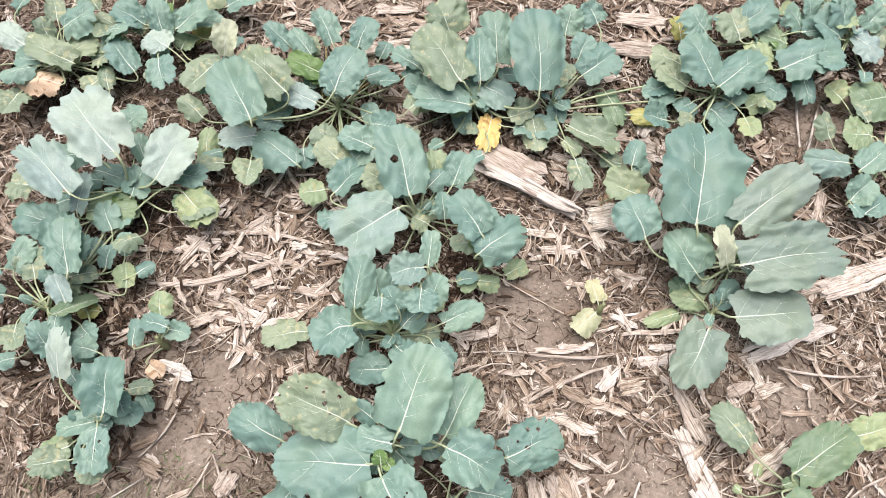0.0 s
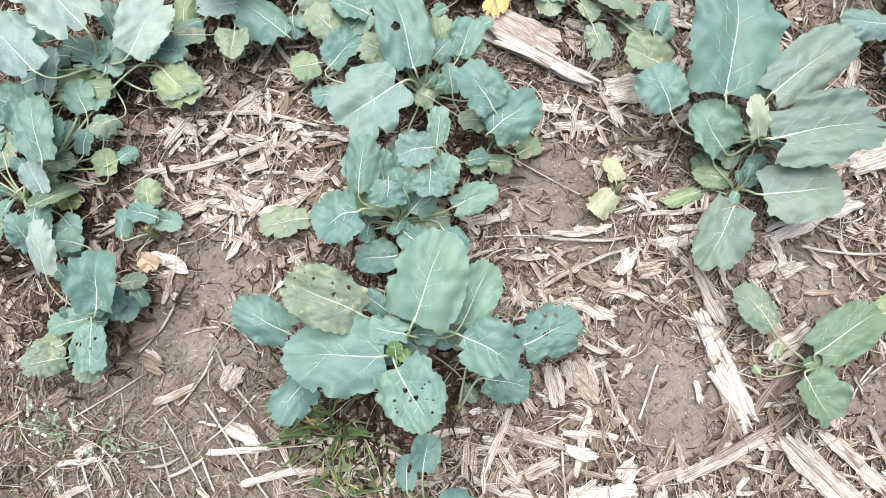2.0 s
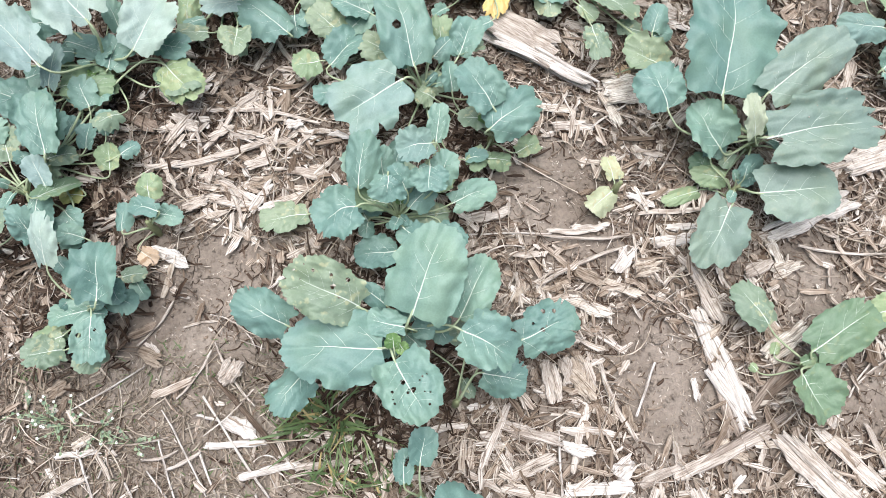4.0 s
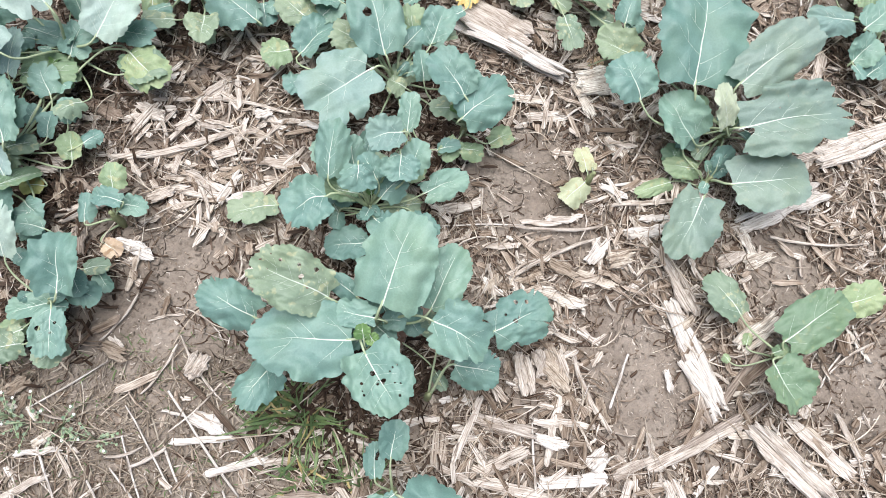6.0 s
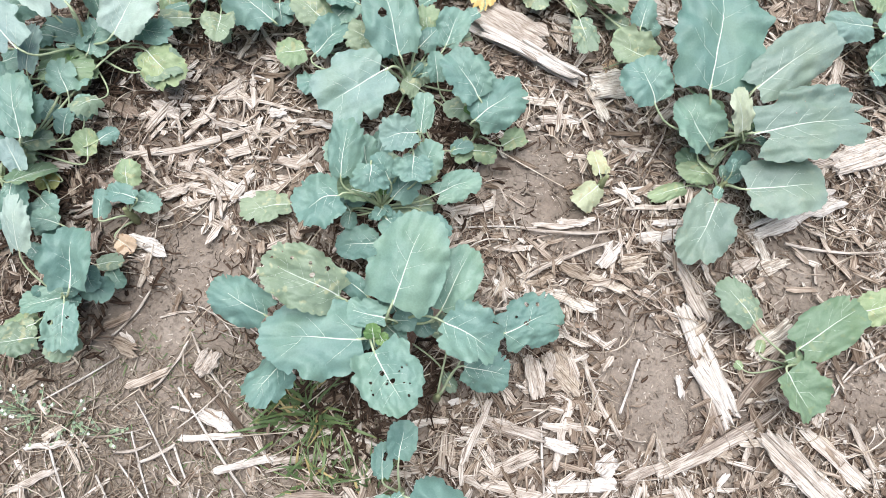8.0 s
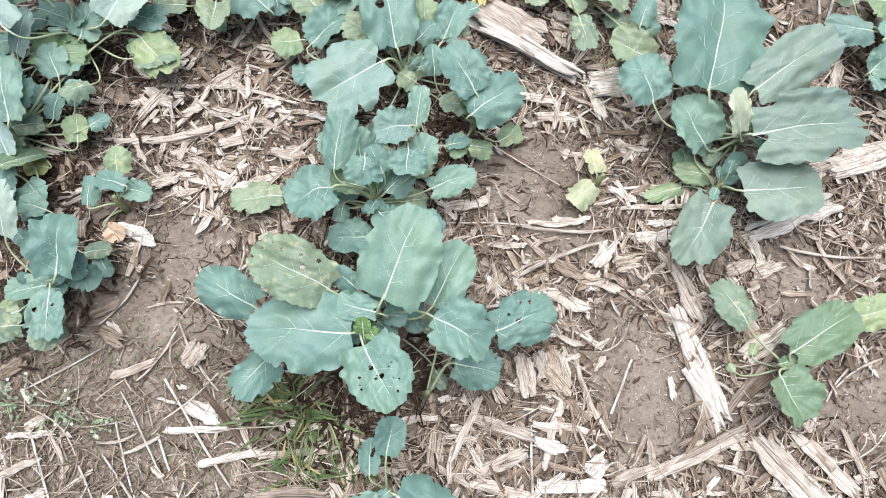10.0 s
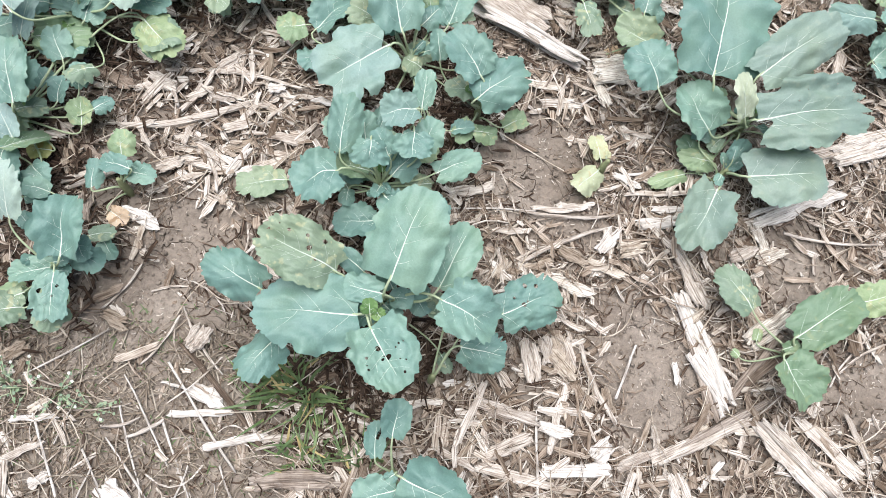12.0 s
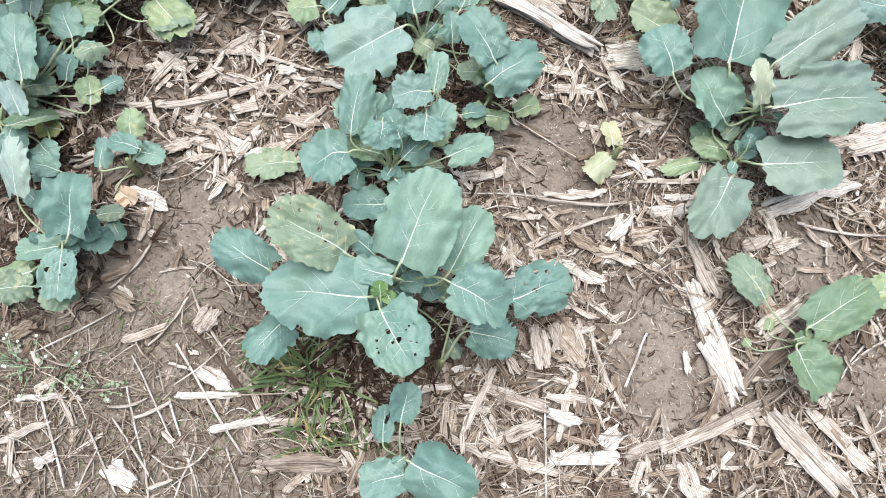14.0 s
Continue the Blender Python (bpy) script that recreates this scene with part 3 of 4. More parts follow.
leaf(p, 0.022, -102, 0.060, 43, 0.032, 9, 0.054, "g")
leaf(p, 0.070, -44, 0.030, 173, 0.040, 0, 0.036, "y2")
leaf(p, 0.104, -66, 0.050, -125, 0.033, 0, 0.038, "b")
leaf(p, 0.055, -71, 0.080, 115, 0.055, 21, 0.038, "w")
leaf(p, 0.148, 109, 0.060, 11, 0.052, 6, 0.050, "b")
undergrowth(p, 5, 0.14)
heart(p, 4)
p = rape_plant("rape plant with large waxy lobed leaves", -0.518, 0.603)
leaf(p, 0.022, 67, 0.150, 133, 0.138, 17, 0.120, "w", lobed=1, skew=-0.05)
leaf(p, 0.062, -4, 0.110, 58, 0.106, 16, 0.094, "w", bites=1)
leaf(p, 0.102, -7, 0.080, -44, 0.080, -7, 0.075, "p", lobed=1)
leaf(p, 0.076, -149, 0.060, -2, 0.093, 0, 0.063, "n2")
leaf(p, 0.075, -135, 0.150, 136, 0.120, 15, 0.086, "w", lobed=1)
leaf(p, 0.166, -111, 0.100, 105, 0.088, 13, 0.077, "b", skew=0.08)
leaf(p, 0.090, -139, 0.090, 69, 0.075, 28, 0.035, "w")
leaf(p, 0.025, -57, 0.080, 69, 0.059, 15, 0.063, "b")
leaf(p, 0.121, -143, 0.070, 170, 0.087, 7, 0.079, "b")
leaf(p, 0.155, -178, 0.080, 171, 0.049, 6, 0.074, "g")
leaf(p, 0.128, 105, 0.070, 32, 0.059, 10, 0.068, "b")
leaf(p, 0.080, 150, 0.060, -16, 0.082, 0, 0.054, "b")
undergrowth(p, 9, 0.12)
heart(p, 4)
p = rape_plant("leafy rape plant with pale folded leaf", -0.336, 0.743)
leaf(p, 0.063, -49, 0.145, 117, 0.123, 12, 0.095, "b", skew=0.08)
leaf(p, 0.097, 23, 0.110, 141, 0.116, 10, 0.086, "g")
leaf(p, 0.115, 105, 0.110, 60, 0.072, 50, 0.057, "q")
leaf(p, 0.119, 117, 0.090, -132, 0.072, -4, 0.074, "g")
leaf(p, 0.146, -39, 0.070, 146, 0.100, 6, 0.080, "b")
leaf(p, 0.055, -47, 0.080, -171, 0.071, 0, 0.060, "w")
leaf(p, 0.093, -127, 0.050, 89, 0.067, 9, 0.044, "p")
leaf(p, 0.180, 10, 0.120, 63, 0.095, 15, 0.084, "b")
leaf(p, 0.144, 13, 0.080, 157, 0.070, 4, 0.055, "w")
leaf(p, 0.215, 134, 0.080, 147, 0.052, 5, 0.070, "w")
undergrowth(p, 11, 0.1)
heart(p, 4)
p = rape_plant("rape plant with small bright green leaves underneath", -0.159, 0.796)
leaf(p, 0.023, -90, 0.120, 69, 0.091, 19, 0.082, "b")
leaf(p, 0.103, 70, 0.100, 64, 0.066, 18, 0.059, "b")
leaf(p, 0.100, -91, 0.060, 136, 0.054, 22, 0.058, "g")
leaf(p, 0.134, -75, 0.060, 46, 0.052, 11, 0.056, "b")
leaf(p, 0.056, -35, 0.060, 20, 0.038, 15, 0.050, "b")
leaf(p, 0.070, -86, 0.050, -130, 0.041, -14, 0.057, "g")
leaf(p, 0.062, 116, 0.070, 163, 0.080, 15, 0.055, "n")
leaf(p, 0.091, 116, 0.070, -95, 0.047, -12, 0.033, "n")
leaf(p, 0.155, 129, 0.070, 145, 0.066, 27, 0.050, "b")
leaf(p, 0.117, 119, 0.070, 130, 0.064, 18, 0.050, "b")
leaf(p, 0.106, 96, 0.100, 118, 0.075, 23, 0.057, "b")
leaf(p, 0.102, 91, 0.080, -24, 0.050, 11, 0.053, "g")
undergrowth(p, 14, 0.14)
heart(p, 4)
p = rape_plant("rape plant with mixed grey and pale leaves", -0.703, 0.885)
leaf(p, 0.052, -30, 0.080, 163, 0.093, 12, 0.066, "g")
leaf(p, 0.050, 72, 0.090, 22, 0.078, 22, 0.084, "b")
leaf(p, 0.008, -50, 0.060, 25, 0.090, 13, 0.062, "g")
leaf(p, 0.065, 159, 0.060, 148, 0.072, 16, 0.058, "w")
leaf(p, 0.163, -13, 0.070, 132, 0.075, 23, 0.061, "b")
leaf(p, 0.096, -24, 0.050, -128, 0.042, 0, 0.047, "g")
leaf(p, 0.126, -31, 0.050, 107, 0.055, 11, 0.035, "g")
leaf(p, 0.130, 133, 0.080, 35, 0.060, 20, 0.059, "b")
leaf(p, 0.070, -6, 0.060, 18, 0.043, 14, 0.056, "g")
leaf(p, 0.040, 113, 0.070, 115, 0.043, 44, 0.041, "g")
leaf(p, 0.117, -127, 0.050, 19, 0.041, 0, 0.048, "g")
leaf(p, 0.073, -69, 0.070, 168, 0.088, 0, 0.061, "o")
undergrowth(p, 16, 0.14)
heart(p, 4)
p = rape_plant("rape plant with drooping yellowed lower leaf", -0.508, 0.972)
leaf(p, 0.041, -78, 0.080, 107, 0.069, 35, 0.055, "b")
leaf(p, 0.038, -43, 0.080, 29, 0.082, 21, 0.064, "b")
leaf(p, 0.055, -71, 0.070, -154, 0.042, 0, 0.047, "w")
leaf(p, 0.059, -57, 0.050, 64, 0.039, 0, 0.048, "n2")
leaf(p, 0.122, 24, 0.060, 9, 0.085, 14, 0.060, "b")
leaf(p, 0.050, 6, 0.060, -6, 0.071, 8, 0.051, "b")
leaf(p, 0.051, -151, 0.060, 103, 0.057, 20, 0.037, "g")
leaf(p, 0.052, -16, 0.030, 23, 0.047, 12, 0.049, "y2")
undergrowth(p, 14, 0.14)
heart(p, 4)
p = rape_plant("tall rape plant with one dead yellow leaf", 0.100, 0.807)
leaf(p, 0.026, -178, 0.120, 130, 0.128, 16, 0.115, "g", skew=0.05)
leaf(p, 0.118, -18, 0.140, 93, 0.156, 21, 0.112, "b", skew=-0.05)
leaf(p, 0.014, 51, 0.100, 92, 0.095, 18, 0.061, "b")
leaf(p, 0.068, 50, 0.100, 98, 0.102, 29, 0.077, "b")
leaf(p, 0.025, 54, 0.080, -38, 0.072, -4, 0.071, "v")
leaf(p, 0.035, -108, 0.090, 177, 0.109, 5, 0.085, "b", bites=2)
leaf(p, 0.094, -41, 0.060, -1, 0.089, 0, 0.062, "b")
leaf(p, 0.046, -44, 0.050, -102, 0.080, -7, 0.051, "y", bites=2)
leaf(p, 0.017, -90, 0.060, 118, 0.054, 22, 0.047, "b")
leaf(p, 0.037, -148, 0.040, -72, 0.053, 0, 0.044, "b")
leaf(p, 0.103, -19, 0.050, 95, 0.046, 6, 0.044, "g")
leaf(p, 0.162, -16, 0.050, 87, 0.048, 6, 0.043, "b")
leaf(p, 0.135, 109, 0.090, 119, 0.071, 25, 0.104, "g")
undergrowth(p, 9, 0.14)
heart(p, 4)
p = rape_plant("low rape plant with spreading small leaves", 0.249, 0.797)
leaf(p, 0.086, 46, 0.070, 31, 0.083, 14, 0.086, "b")
leaf(p, 0.111, 61, 0.070, 65, 0.056, 21, 0.055, "b")
leaf(p, 0.152, 78, 0.080, 78, 0.061, 29, 0.066, "b")
leaf(p, 0.120, 22, 0.040, -70, 0.079, -7, 0.054, "n2")
leaf(p, 0.224, -1, 0.030, -179, 0.071, 0, 0.047, "y2")
leaf(p, 0.247, 8, 0.050, 174, 0.068, 0, 0.059, "b")
leaf(p, 0.280, 21, 0.060, 166, 0.067, 9, 0.079, "g")
leaf(p, 0.207, 61, 0.080, 122, 0.049, 24, 0.075, "b")
undergrowth(p, 6, 0.14)
heart(p, 4)
p = rape_plant("rape plant with fan of small upright leaves", 0.571, 0.833)
leaf(p, 0.014, 179, 0.090, 126, 0.105, 22, 0.098, "b", bites=2)
leaf(p, 0.014, -133, 0.090, 34, 0.112, 10, 0.083, "b")
leaf(p, 0.029, -112, 0.040, -53, 0.055, 0, 0.068, "b")
leaf(p, 0.061, 177, 0.070, 144, 0.069, 4, 0.070, "g")
leaf(p, 0.050, -158, 0.050, -145, 0.042, 0, 0.055, "b")
leaf(p, 0.067, -20, 0.040, 18, 0.060, 5, 0.056, "p")
leaf(p, 0.035, -53, 0.050, 50, 0.048, 6, 0.045, "b")
leaf(p, 0.094, 168, 0.050, -156, 0.051, 0, 0.049, "b")
leaf(p, 0.080, 17, 0.050, 16, 0.052, 0, 0.051, "b")
undergrowth(p, 7, 0.14)
heart(p, 4)
p = rape_plant("rape plant with toothed leaves and pale stalks", 0.686, 0.955)
leaf(p, 0.083, -83, 0.080, 16, 0.126, 9, 0.093, "b")
leaf(p, 0.062, -165, 0.080, 111, 0.068, 17, 0.089, "g")
leaf(p, 0.036, -155, 0.070, -75, 0.069, -8, 0.061, "p")
leaf(p, 0.066, 167, 0.080, 26, 0.089, 13, 0.076, "b")
leaf(p, 0.044, -7, 0.060, 167, 0.068, 8, 0.078, "n2")
leaf(p, 0.125, -180, 0.080, 132, 0.064, 18, 0.087, "b")
leaf(p, 0.161, 176, 0.040, 98, 0.058, 10, 0.048, "y2")
undergrowth(p, 9, 0.14)
heart(p, 4)
p = rape_plant("rape plant with bluish leaves in the far row", 0.872, 0.980)
leaf(p, 0.027, -126, 0.080, -35, 0.077, -15, 0.073, "w")
leaf(p, 0.042, -143, 0.070, 156, 0.079, 22, 0.107, "b")
leaf(p, 0.024, -167, 0.080, 124, 0.072, 34, 0.085, "b")
leaf(p, 0.019, 12, 0.070, 43, 0.055, 33, 0.060, "b")
leaf(p, 0.080, 162, 0.060, 116, 0.052, 35, 0.068, "b")
leaf(p, 0.049, -48, 0.050, 52, 0.064, 9, 0.044, "g")
undergrowth(p, 13, 0.14)
heart(p, 4)
p = rape_plant("rape plant with pale drooping leaves", 0.862, 0.675)
leaf(p, 0.073, -175, 0.070, 177, 0.095, 6, 0.064, "v")
leaf(p, 0.115, -137, 0.060, 42, 0.058, 20, 0.060, "b")
leaf(p, 0.060, 99, 0.060, 170, 0.055, 0, 0.091, "p")
leaf(p, 0.069, -158, 0.080, 37, 0.079, 7, 0.062, "b")
leaf(p, 0.165, 72, 0.050, -168, 0.080, 0, 0.100, "n2")
leaf(p, 0.158, 103, 0.040, 129, 0.043, 7, 0.058, "p")
leaf(p, 0.123, -121, 0.060, 35, 0.061, 0, 0.049, "b")
undergrowth(p, 9, 0.14)
heart(p, 4)
p = rape_plant("small rape plant with holed leaf beside grass tuft", -0.013, -0.077, False)
leaf(p, 0.047, 92, 0.100, 81, 0.055, 10, 0.045, "b")
leaf(p, 0.032, 140, 0.065, 89, 0.053, 16, 0.033, "b", holes=5)
leaf(p, 0.013, -13, 0.100, -25, 0.098, 0, 0.083, "b", skew=0.18, cord=0.07)
leaf(p, 0.019, -70, 0.085, -163, 0.065, 0, 0.060, "b", cord=0.07)
leaf(p, 0.003, 28, 0.090, -143, 0.017, -17, 0.019, "b")
p = rape_plant("rape plant with upright grey-green leaves", -0.616, 0.382)
leaf(p, 0.047, -28, 0.100, 62, 0.092, -49, 0.036, "n2")
leaf(p, 0.067, 58, 0.100, 62, 0.079, 30, 0.060, "b")
leaf(p, 0.061, 51, 0.080, 26, 0.046, -26, 0.038, "g")
leaf(p, 0.103, -61, 0.100, 116, 0.064, 39, 0.051, "b")
undergrowth(p, 7, 0.14)
heart(p, 4)
p = rape_plant("tiny yellowing rape seedling on bare soil", 0.312, 0.395, False)
leaf(p, 0.007, -163, 0.030, -138, 0.054, 0, 0.049, "k")
leaf(p, 0.016, 96, 0.030, 105, 0.045, 0, 0.033, "k")
leaf(p, 0.024, 63, 0.020, 100, 0.015, 0, 0.019, "k")
p = rape_plant("rape plant with two broad leaves and yellowed foot", 0.504, 0.387, False)
leaf(p, 0.027, -63, 0.100, 3, 0.129, 2, 0.110, "s", skew=0.1, cord=0.07)
leaf(p, 0.040, -121, 0.070, -121, 0.121, -5, 0.091, "s", skew=0.05)
leaf(p, 0.025, 109, 0.035, 171, 0.063, 5, 0.046, "p")
leaf(p, 0.051, 170, 0.020, -161, 0.072, 2, 0.032, "p")
leaf(p, 0.038, 36, 0.050, -154, 0.032, 0, 0.027, "b")
leaf(p, 0.066, 123, 0.050, 72, 0.043, 13, 0.042, "b")
heart(p, 3)
p = rape_plant("small rape plant with one pale thick stalk", 0.040, 0.054, False)
leaf(p, 0.055, 48, 0.085, -12, 0.070, -4, 0.068, "b", skew=0.0, cord=0.08)
leaf(p, 0.117, 82, 0.070, -126, 0.040, -7, 0.032, "g")
leaf(p, 0.079, 58, 0.070, 65, 0.036, 16, 0.032, "b")


# ---- crop residue: chopped corn stalks that lie one by one ----
KIND = {
    "w": ("corn_stalk", "bleached whitish split corn stalk lying on soil", STALK_WHITE),
    "s": ("corn_stalk", "long split bleached corn stalk lying on soil", STALK),
    "m": ("stalk_chip", "splintered weathered corn stalk chip among the litter", STALK_MIX),
    "c": ("stalk_chip", "short splintered pale corn stalk chip on soil", STALK),
    "r": ("dry_straw", "slender pale dry straw lying on soil", STALK),
    "t": ("thin_straw", "very thin pale dry straw lying across the litter", STALK_WHITE),
    "g": ("weathered_stalk", "greyish brown weathered stalk lying on soil", STALK_GREY),
}


def splinter(length, width, thick, r, sides=8, steps=9, curve=0.0):
    """A split piece of stalk: bowed across, ragged torn ends, slightly bent."""
    verts, faces = [], []
    seed = r.random() * 60
    torn0 = [r.uniform(-0.09, 0.09) for _ in range(sides)]
    torn1 = [r.uniform(-0.13, 0.09) for _ in range(sides)]
    taper0, taper1 = r.uniform(0.6, 1.0), r.uniform(0.5, 1.0)
    for i in range(steps + 1):
        t = i / steps
        w = width * (taper0 + (1 - taper0) * min(1, t * 4)) * (taper1 + (1 - taper1) * min(1, (1 - t) * 4))
        for k in range(sides):
            a = math.tau * k / sides
            x = length * (t - 0.5) + (torn0[k] * (1 - t) ** 6 + torn1[k] * t ** 6) * min(length, 3 * width) * 2
            wob = 1 + 0.42 * noise.noise((t * 5 + seed, k * 0.9, seed)) + 0.07 * math.sin(k * 5.1 + seed)
            y = 0.5 * w * math.cos(a) * wob + curve * length * (t * (1 - t) * 4 - 0.6) + 0.5 * width * noise.noise((t * 2.6, seed, 0))
            z = 0.5 * thick * math.sin(a) * wob + thick * 0.5 + 0.35 * thick * noise.noise((t * 2.5 + seed, 3, 0))
            verts.append((x, y, z))
    for i in range(steps):
        for k in range(sides):
            faces.append((i * sides + k, i * sides + (k + 1) % sides, (i + 1) * sides + (k + 1) % sides, (i + 1) * sides + k))
    faces.append(tuple(range(sides))[::-1])
    faces.append(tuple(steps * sides + k for k in range(sides)))
    return verts, faces


def residue(kind, x, y, heading, length, width, lift=0.006):
    name, label, mat = KIND[kind]
    r = random.Random(int(x * 9973) + int(y * 7919) + int(length * 1e4))
    thick = width * {"w": 0.4, "s": 0.45, "c": 0.42, "m": 0.42, "r": 0.75, "t": 0.8, "g": 0.55}[kind]
    curve = {"w": 0.006, "s": 0.01, "c": 0.0, "m": 0.0, "r": 0.05, "t": 0.008, "g": 0.015}[kind] * r.choice((-1, 1))
    if width > 0.012 and kind in "wscmg":
        # split along the grain into strips that lie side by side
        v, f = [], []
        strips = 2 + int(width > 0.020)
        for k in range(strips):
            side = (k + 0.5) / strips - 0.5
            L = length * r.uniform(0.84, 1.0)
            sv, sf = splinter(L, width / strips * r.uniform(1.35, 1.9), thick * r.uniform(0.7, 1.1), r, 8, 9, curve)
            turn = pose(r.uniform(-0.5, 0.5) * (length - L), side * width, r.uniform(0, 0.25) * thick, r.uniform(-18, 18), r.uniform(-1, 1), math.degrees(0.1 * width / length) * r.uniform(-1, 1))
            f += [tuple(i + len(v) for i in q) for q in sf]
            v += [tuple(turn @ Vector(q)) for q in sv]
    else:
        v, f = splinter(length, width, thick, r, 8 if width > 0.006 else 6, 10, curve)
    ob = new(name, mesh_of(name, v, f, mat, smooth=width < 0.008))
    c, s = math.cos(radians(heading)), math.sin(radians(heading))
    ends = [soil_height(x + e * length * c, y + e * length * s) for e in (-0.4, -0.2, 0.0, 0.2, 0.4)]
    lean = math.degrees(math.atan2(ends[4] - ends[0], 0.8 * length))
    ob.matrix_world = pose(x, y, max(ends[2], 0.5 * (ends[0] + ends[4])) - 0.001 + lift + r.uniform(0, 0.003), 0, 0, heading) @ pose(0, 0, 0, r.uniform(-12, 12), -lean, 0)
    return tagged(ob, label, "straw", "crop residue on the soil")

residue("s", 0.170, 0.683, -32, 0.146, 0.050)
residue("w", 0.191, 0.640, -31, 0.234, 0.024)
residue("c", 0.357, 0.579, 16, 0.069, 0.022)
residue("r", -0.353, 0.459, 16, 0.211, 0.012)
residue("r", -0.339, 0.508, 57, 0.083, 0.009)
residue("r", -0.287, 0.537, -6, 0.227, 0.008)
residue("s", 0.784, 0.456, 19, 0.153, 0.027)
residue("s", 0.798, 0.480, 16, 0.147, 0.019)
residue("g", -0.147, -0.093, -2, 0.132, 0.011)
residue("c", -0.314, 0.399, -22, 0.056, 0.018)
residue("c", -0.318, 0.383, -8, 0.086, 0.014)
residue("w", -0.406, 0.291, -21, 0.063, 0.019)
residue("c", -0.345, 0.445, 72, 0.053, 0.011)
residue("c", -0.407, 0.512, 16, 0.059, 0.012)
residue("g", -0.472, 0.524, -28, 0.064, 0.016)
residue("c", -0.255, 0.478, 66, 0.063, 0.011)
residue("c", -0.196, 0.431, -10, 0.060, 0.013)
residue("c", -0.557, 0.426, 5, 0.061, 0.019)
residue("g", -0.489, 0.393, -37, 0.038, 0.012)
residue("s", -0.069, 0.956, 3, 0.113, 0.032)
residue("s", -0.059, 0.911, 18, 0.123, 0.014)
residue("s", 0.436, 0.965, -6, 0.096, 0.028)
residue("s", 0.463, 1.042, -7, 0.110, 0.024)
residue("w", 0.446, 0.787, 58, 0.073, 0.025)
residue("s", -0.056, 1.061, 1, 0.077, 0.019)
residue("s", -0.022, 1.010, 13, 0.072, 0.014)
residue("c", -0.036, 0.821, -54, 0.098, 0.016)
residue("c", 0.496, 1.051, -83, 0.076, 0.017)
residue("r", 0.355, 0.889, 10, 0.089, 0.014)
residue("c", 0.260, 0.666, -56, 0.044, 0.013)
residue("c", 0.232, 0.734, 51, 0.066, 0.015)
residue("g", -0.015, 0.563, 14, 0.064, 0.012)
residue("s", 0.764, 0.460, 16, 0.175, 0.019)
residue("g", -0.001, 0.572, 19, 0.081, 0.015)
residue("r", -0.077, 0.527, 59, 0.072, 0.007)
residue("c", 0.247, 0.516, 5, 0.059, 0.014)
residue("t", 0.319, 0.535, 32, 0.080, 0.004)
residue("t", 0.392, 0.396, 7, 0.079, 0.005)
residue("t", 0.754, 0.832, 81, 0.230, 0.005)
residue("t", 0.774, 0.779, 66, 0.128, 0.005)
residue("t", 0.810, 0.795, -79, 0.086, 0.005)
residue("t", 0.695, 0.824, 33, 0.187, 0.005)
residue("w", 0.197, 0.629, -27, 0.189, 0.020, .022)
residue("w", 0.185, 0.691, -33, 0.109, 0.018, .012)
residue("s", 0.159, 0.662, -37, 0.149, 0.024, .018)
residue("t", 0.242, 0.614, -32, 0.122, 0.007, .030)
residue("s", 0.352, 0.589, 18, 0.079, 0.012, .012)
residue("c", -0.562, 0.421, -10, 0.066, 0.022)
residue("m", -0.524, 0.383, -79, 0.051, 0.016)
residue("s", -0.527, 0.452, -158, 0.081, 0.009)
residue("w", 0.462, 0.105, -71, 0.192, 0.026)
residue("w", 0.469, 0.060, -61, 0.096, 0.024)
residue("g", 0.454, 0.071, -79, 0.145, 0.013)
residue("s", 0.450, 0.221, -68, 0.111, 0.021)
residue("g", 0.458, 0.004, 28, 0.083, 0.010)
residue("g", 0.468, -0.011, 28, 0.194, 0.012)
residue("s", 0.353, -0.053, 20, 0.075, 0.013)
residue("s", 0.452, -0.026, 24, 0.173, 0.015)
residue("g", 0.533, 0.065, 36, 0.148, 0.013)
residue("g", 0.539, 0.081, 47, 0.136, 0.012)
residue("m", 0.566, 0.142, 34, 0.083, 0.025)
residue("s", 0.583, -0.054, -46, 0.154, 0.031)
residue("s", 0.642, -0.038, -46, 0.120, 0.015)
residue("r", 0.606, -0.043, -49, 0.146, 0.006)
residue("m", 0.659, -0.043, -49, 0.099, 0.011)
residue("w", 0.251, -0.073, -0, 0.102, 0.016)
residue("s", 0.167, -0.082, -13, 0.131, 0.013)
residue("s", 0.080, -0.058, -24, 0.058, 0.011)
residue("s", 0.155, 0.010, -17, 0.094, 0.014)
residue("s", 0.246, 0.011, -6, 0.095, 0.011)
residue("w", 0.228, -0.016, -13, 0.052, 0.014)
residue("w", 0.293, -0.043, 37, 0.035, 0.022)
residue("r", 0.291, 0.051, -67, 0.126, 0.008)
residue("c", 0.189, 0.086, -81, 0.060, 0.022)
residue("c", 0.216, 0.101, -78, 0.038, 0.014)
residue("m", 0.239, 0.079, -50, 0.054, 0.018)
residue("c", 0.248, 0.100, -72, 0.036, 0.014)
residue("t", 0.196, -0.064, -90, 0.153, 0.004)
residue("t", 0.338, 0.073, -115, 0.091, 0.004)
residue("w", 0.417, 0.069, -81, 0.032, 0.011)
residue("m", 0.261, 0.043, -7, 0.024, 0.012)
residue("s", 0.100, 0.009, -115, 0.101, 0.012)
residue("w", 0.082, 0.049, 1, 0.040, 0.012)
residue("c", 0.119, -0.031, 90, 0.032, 0.012)
residue("s", 0.150, -0.042, 24, 0.078, 0.013)
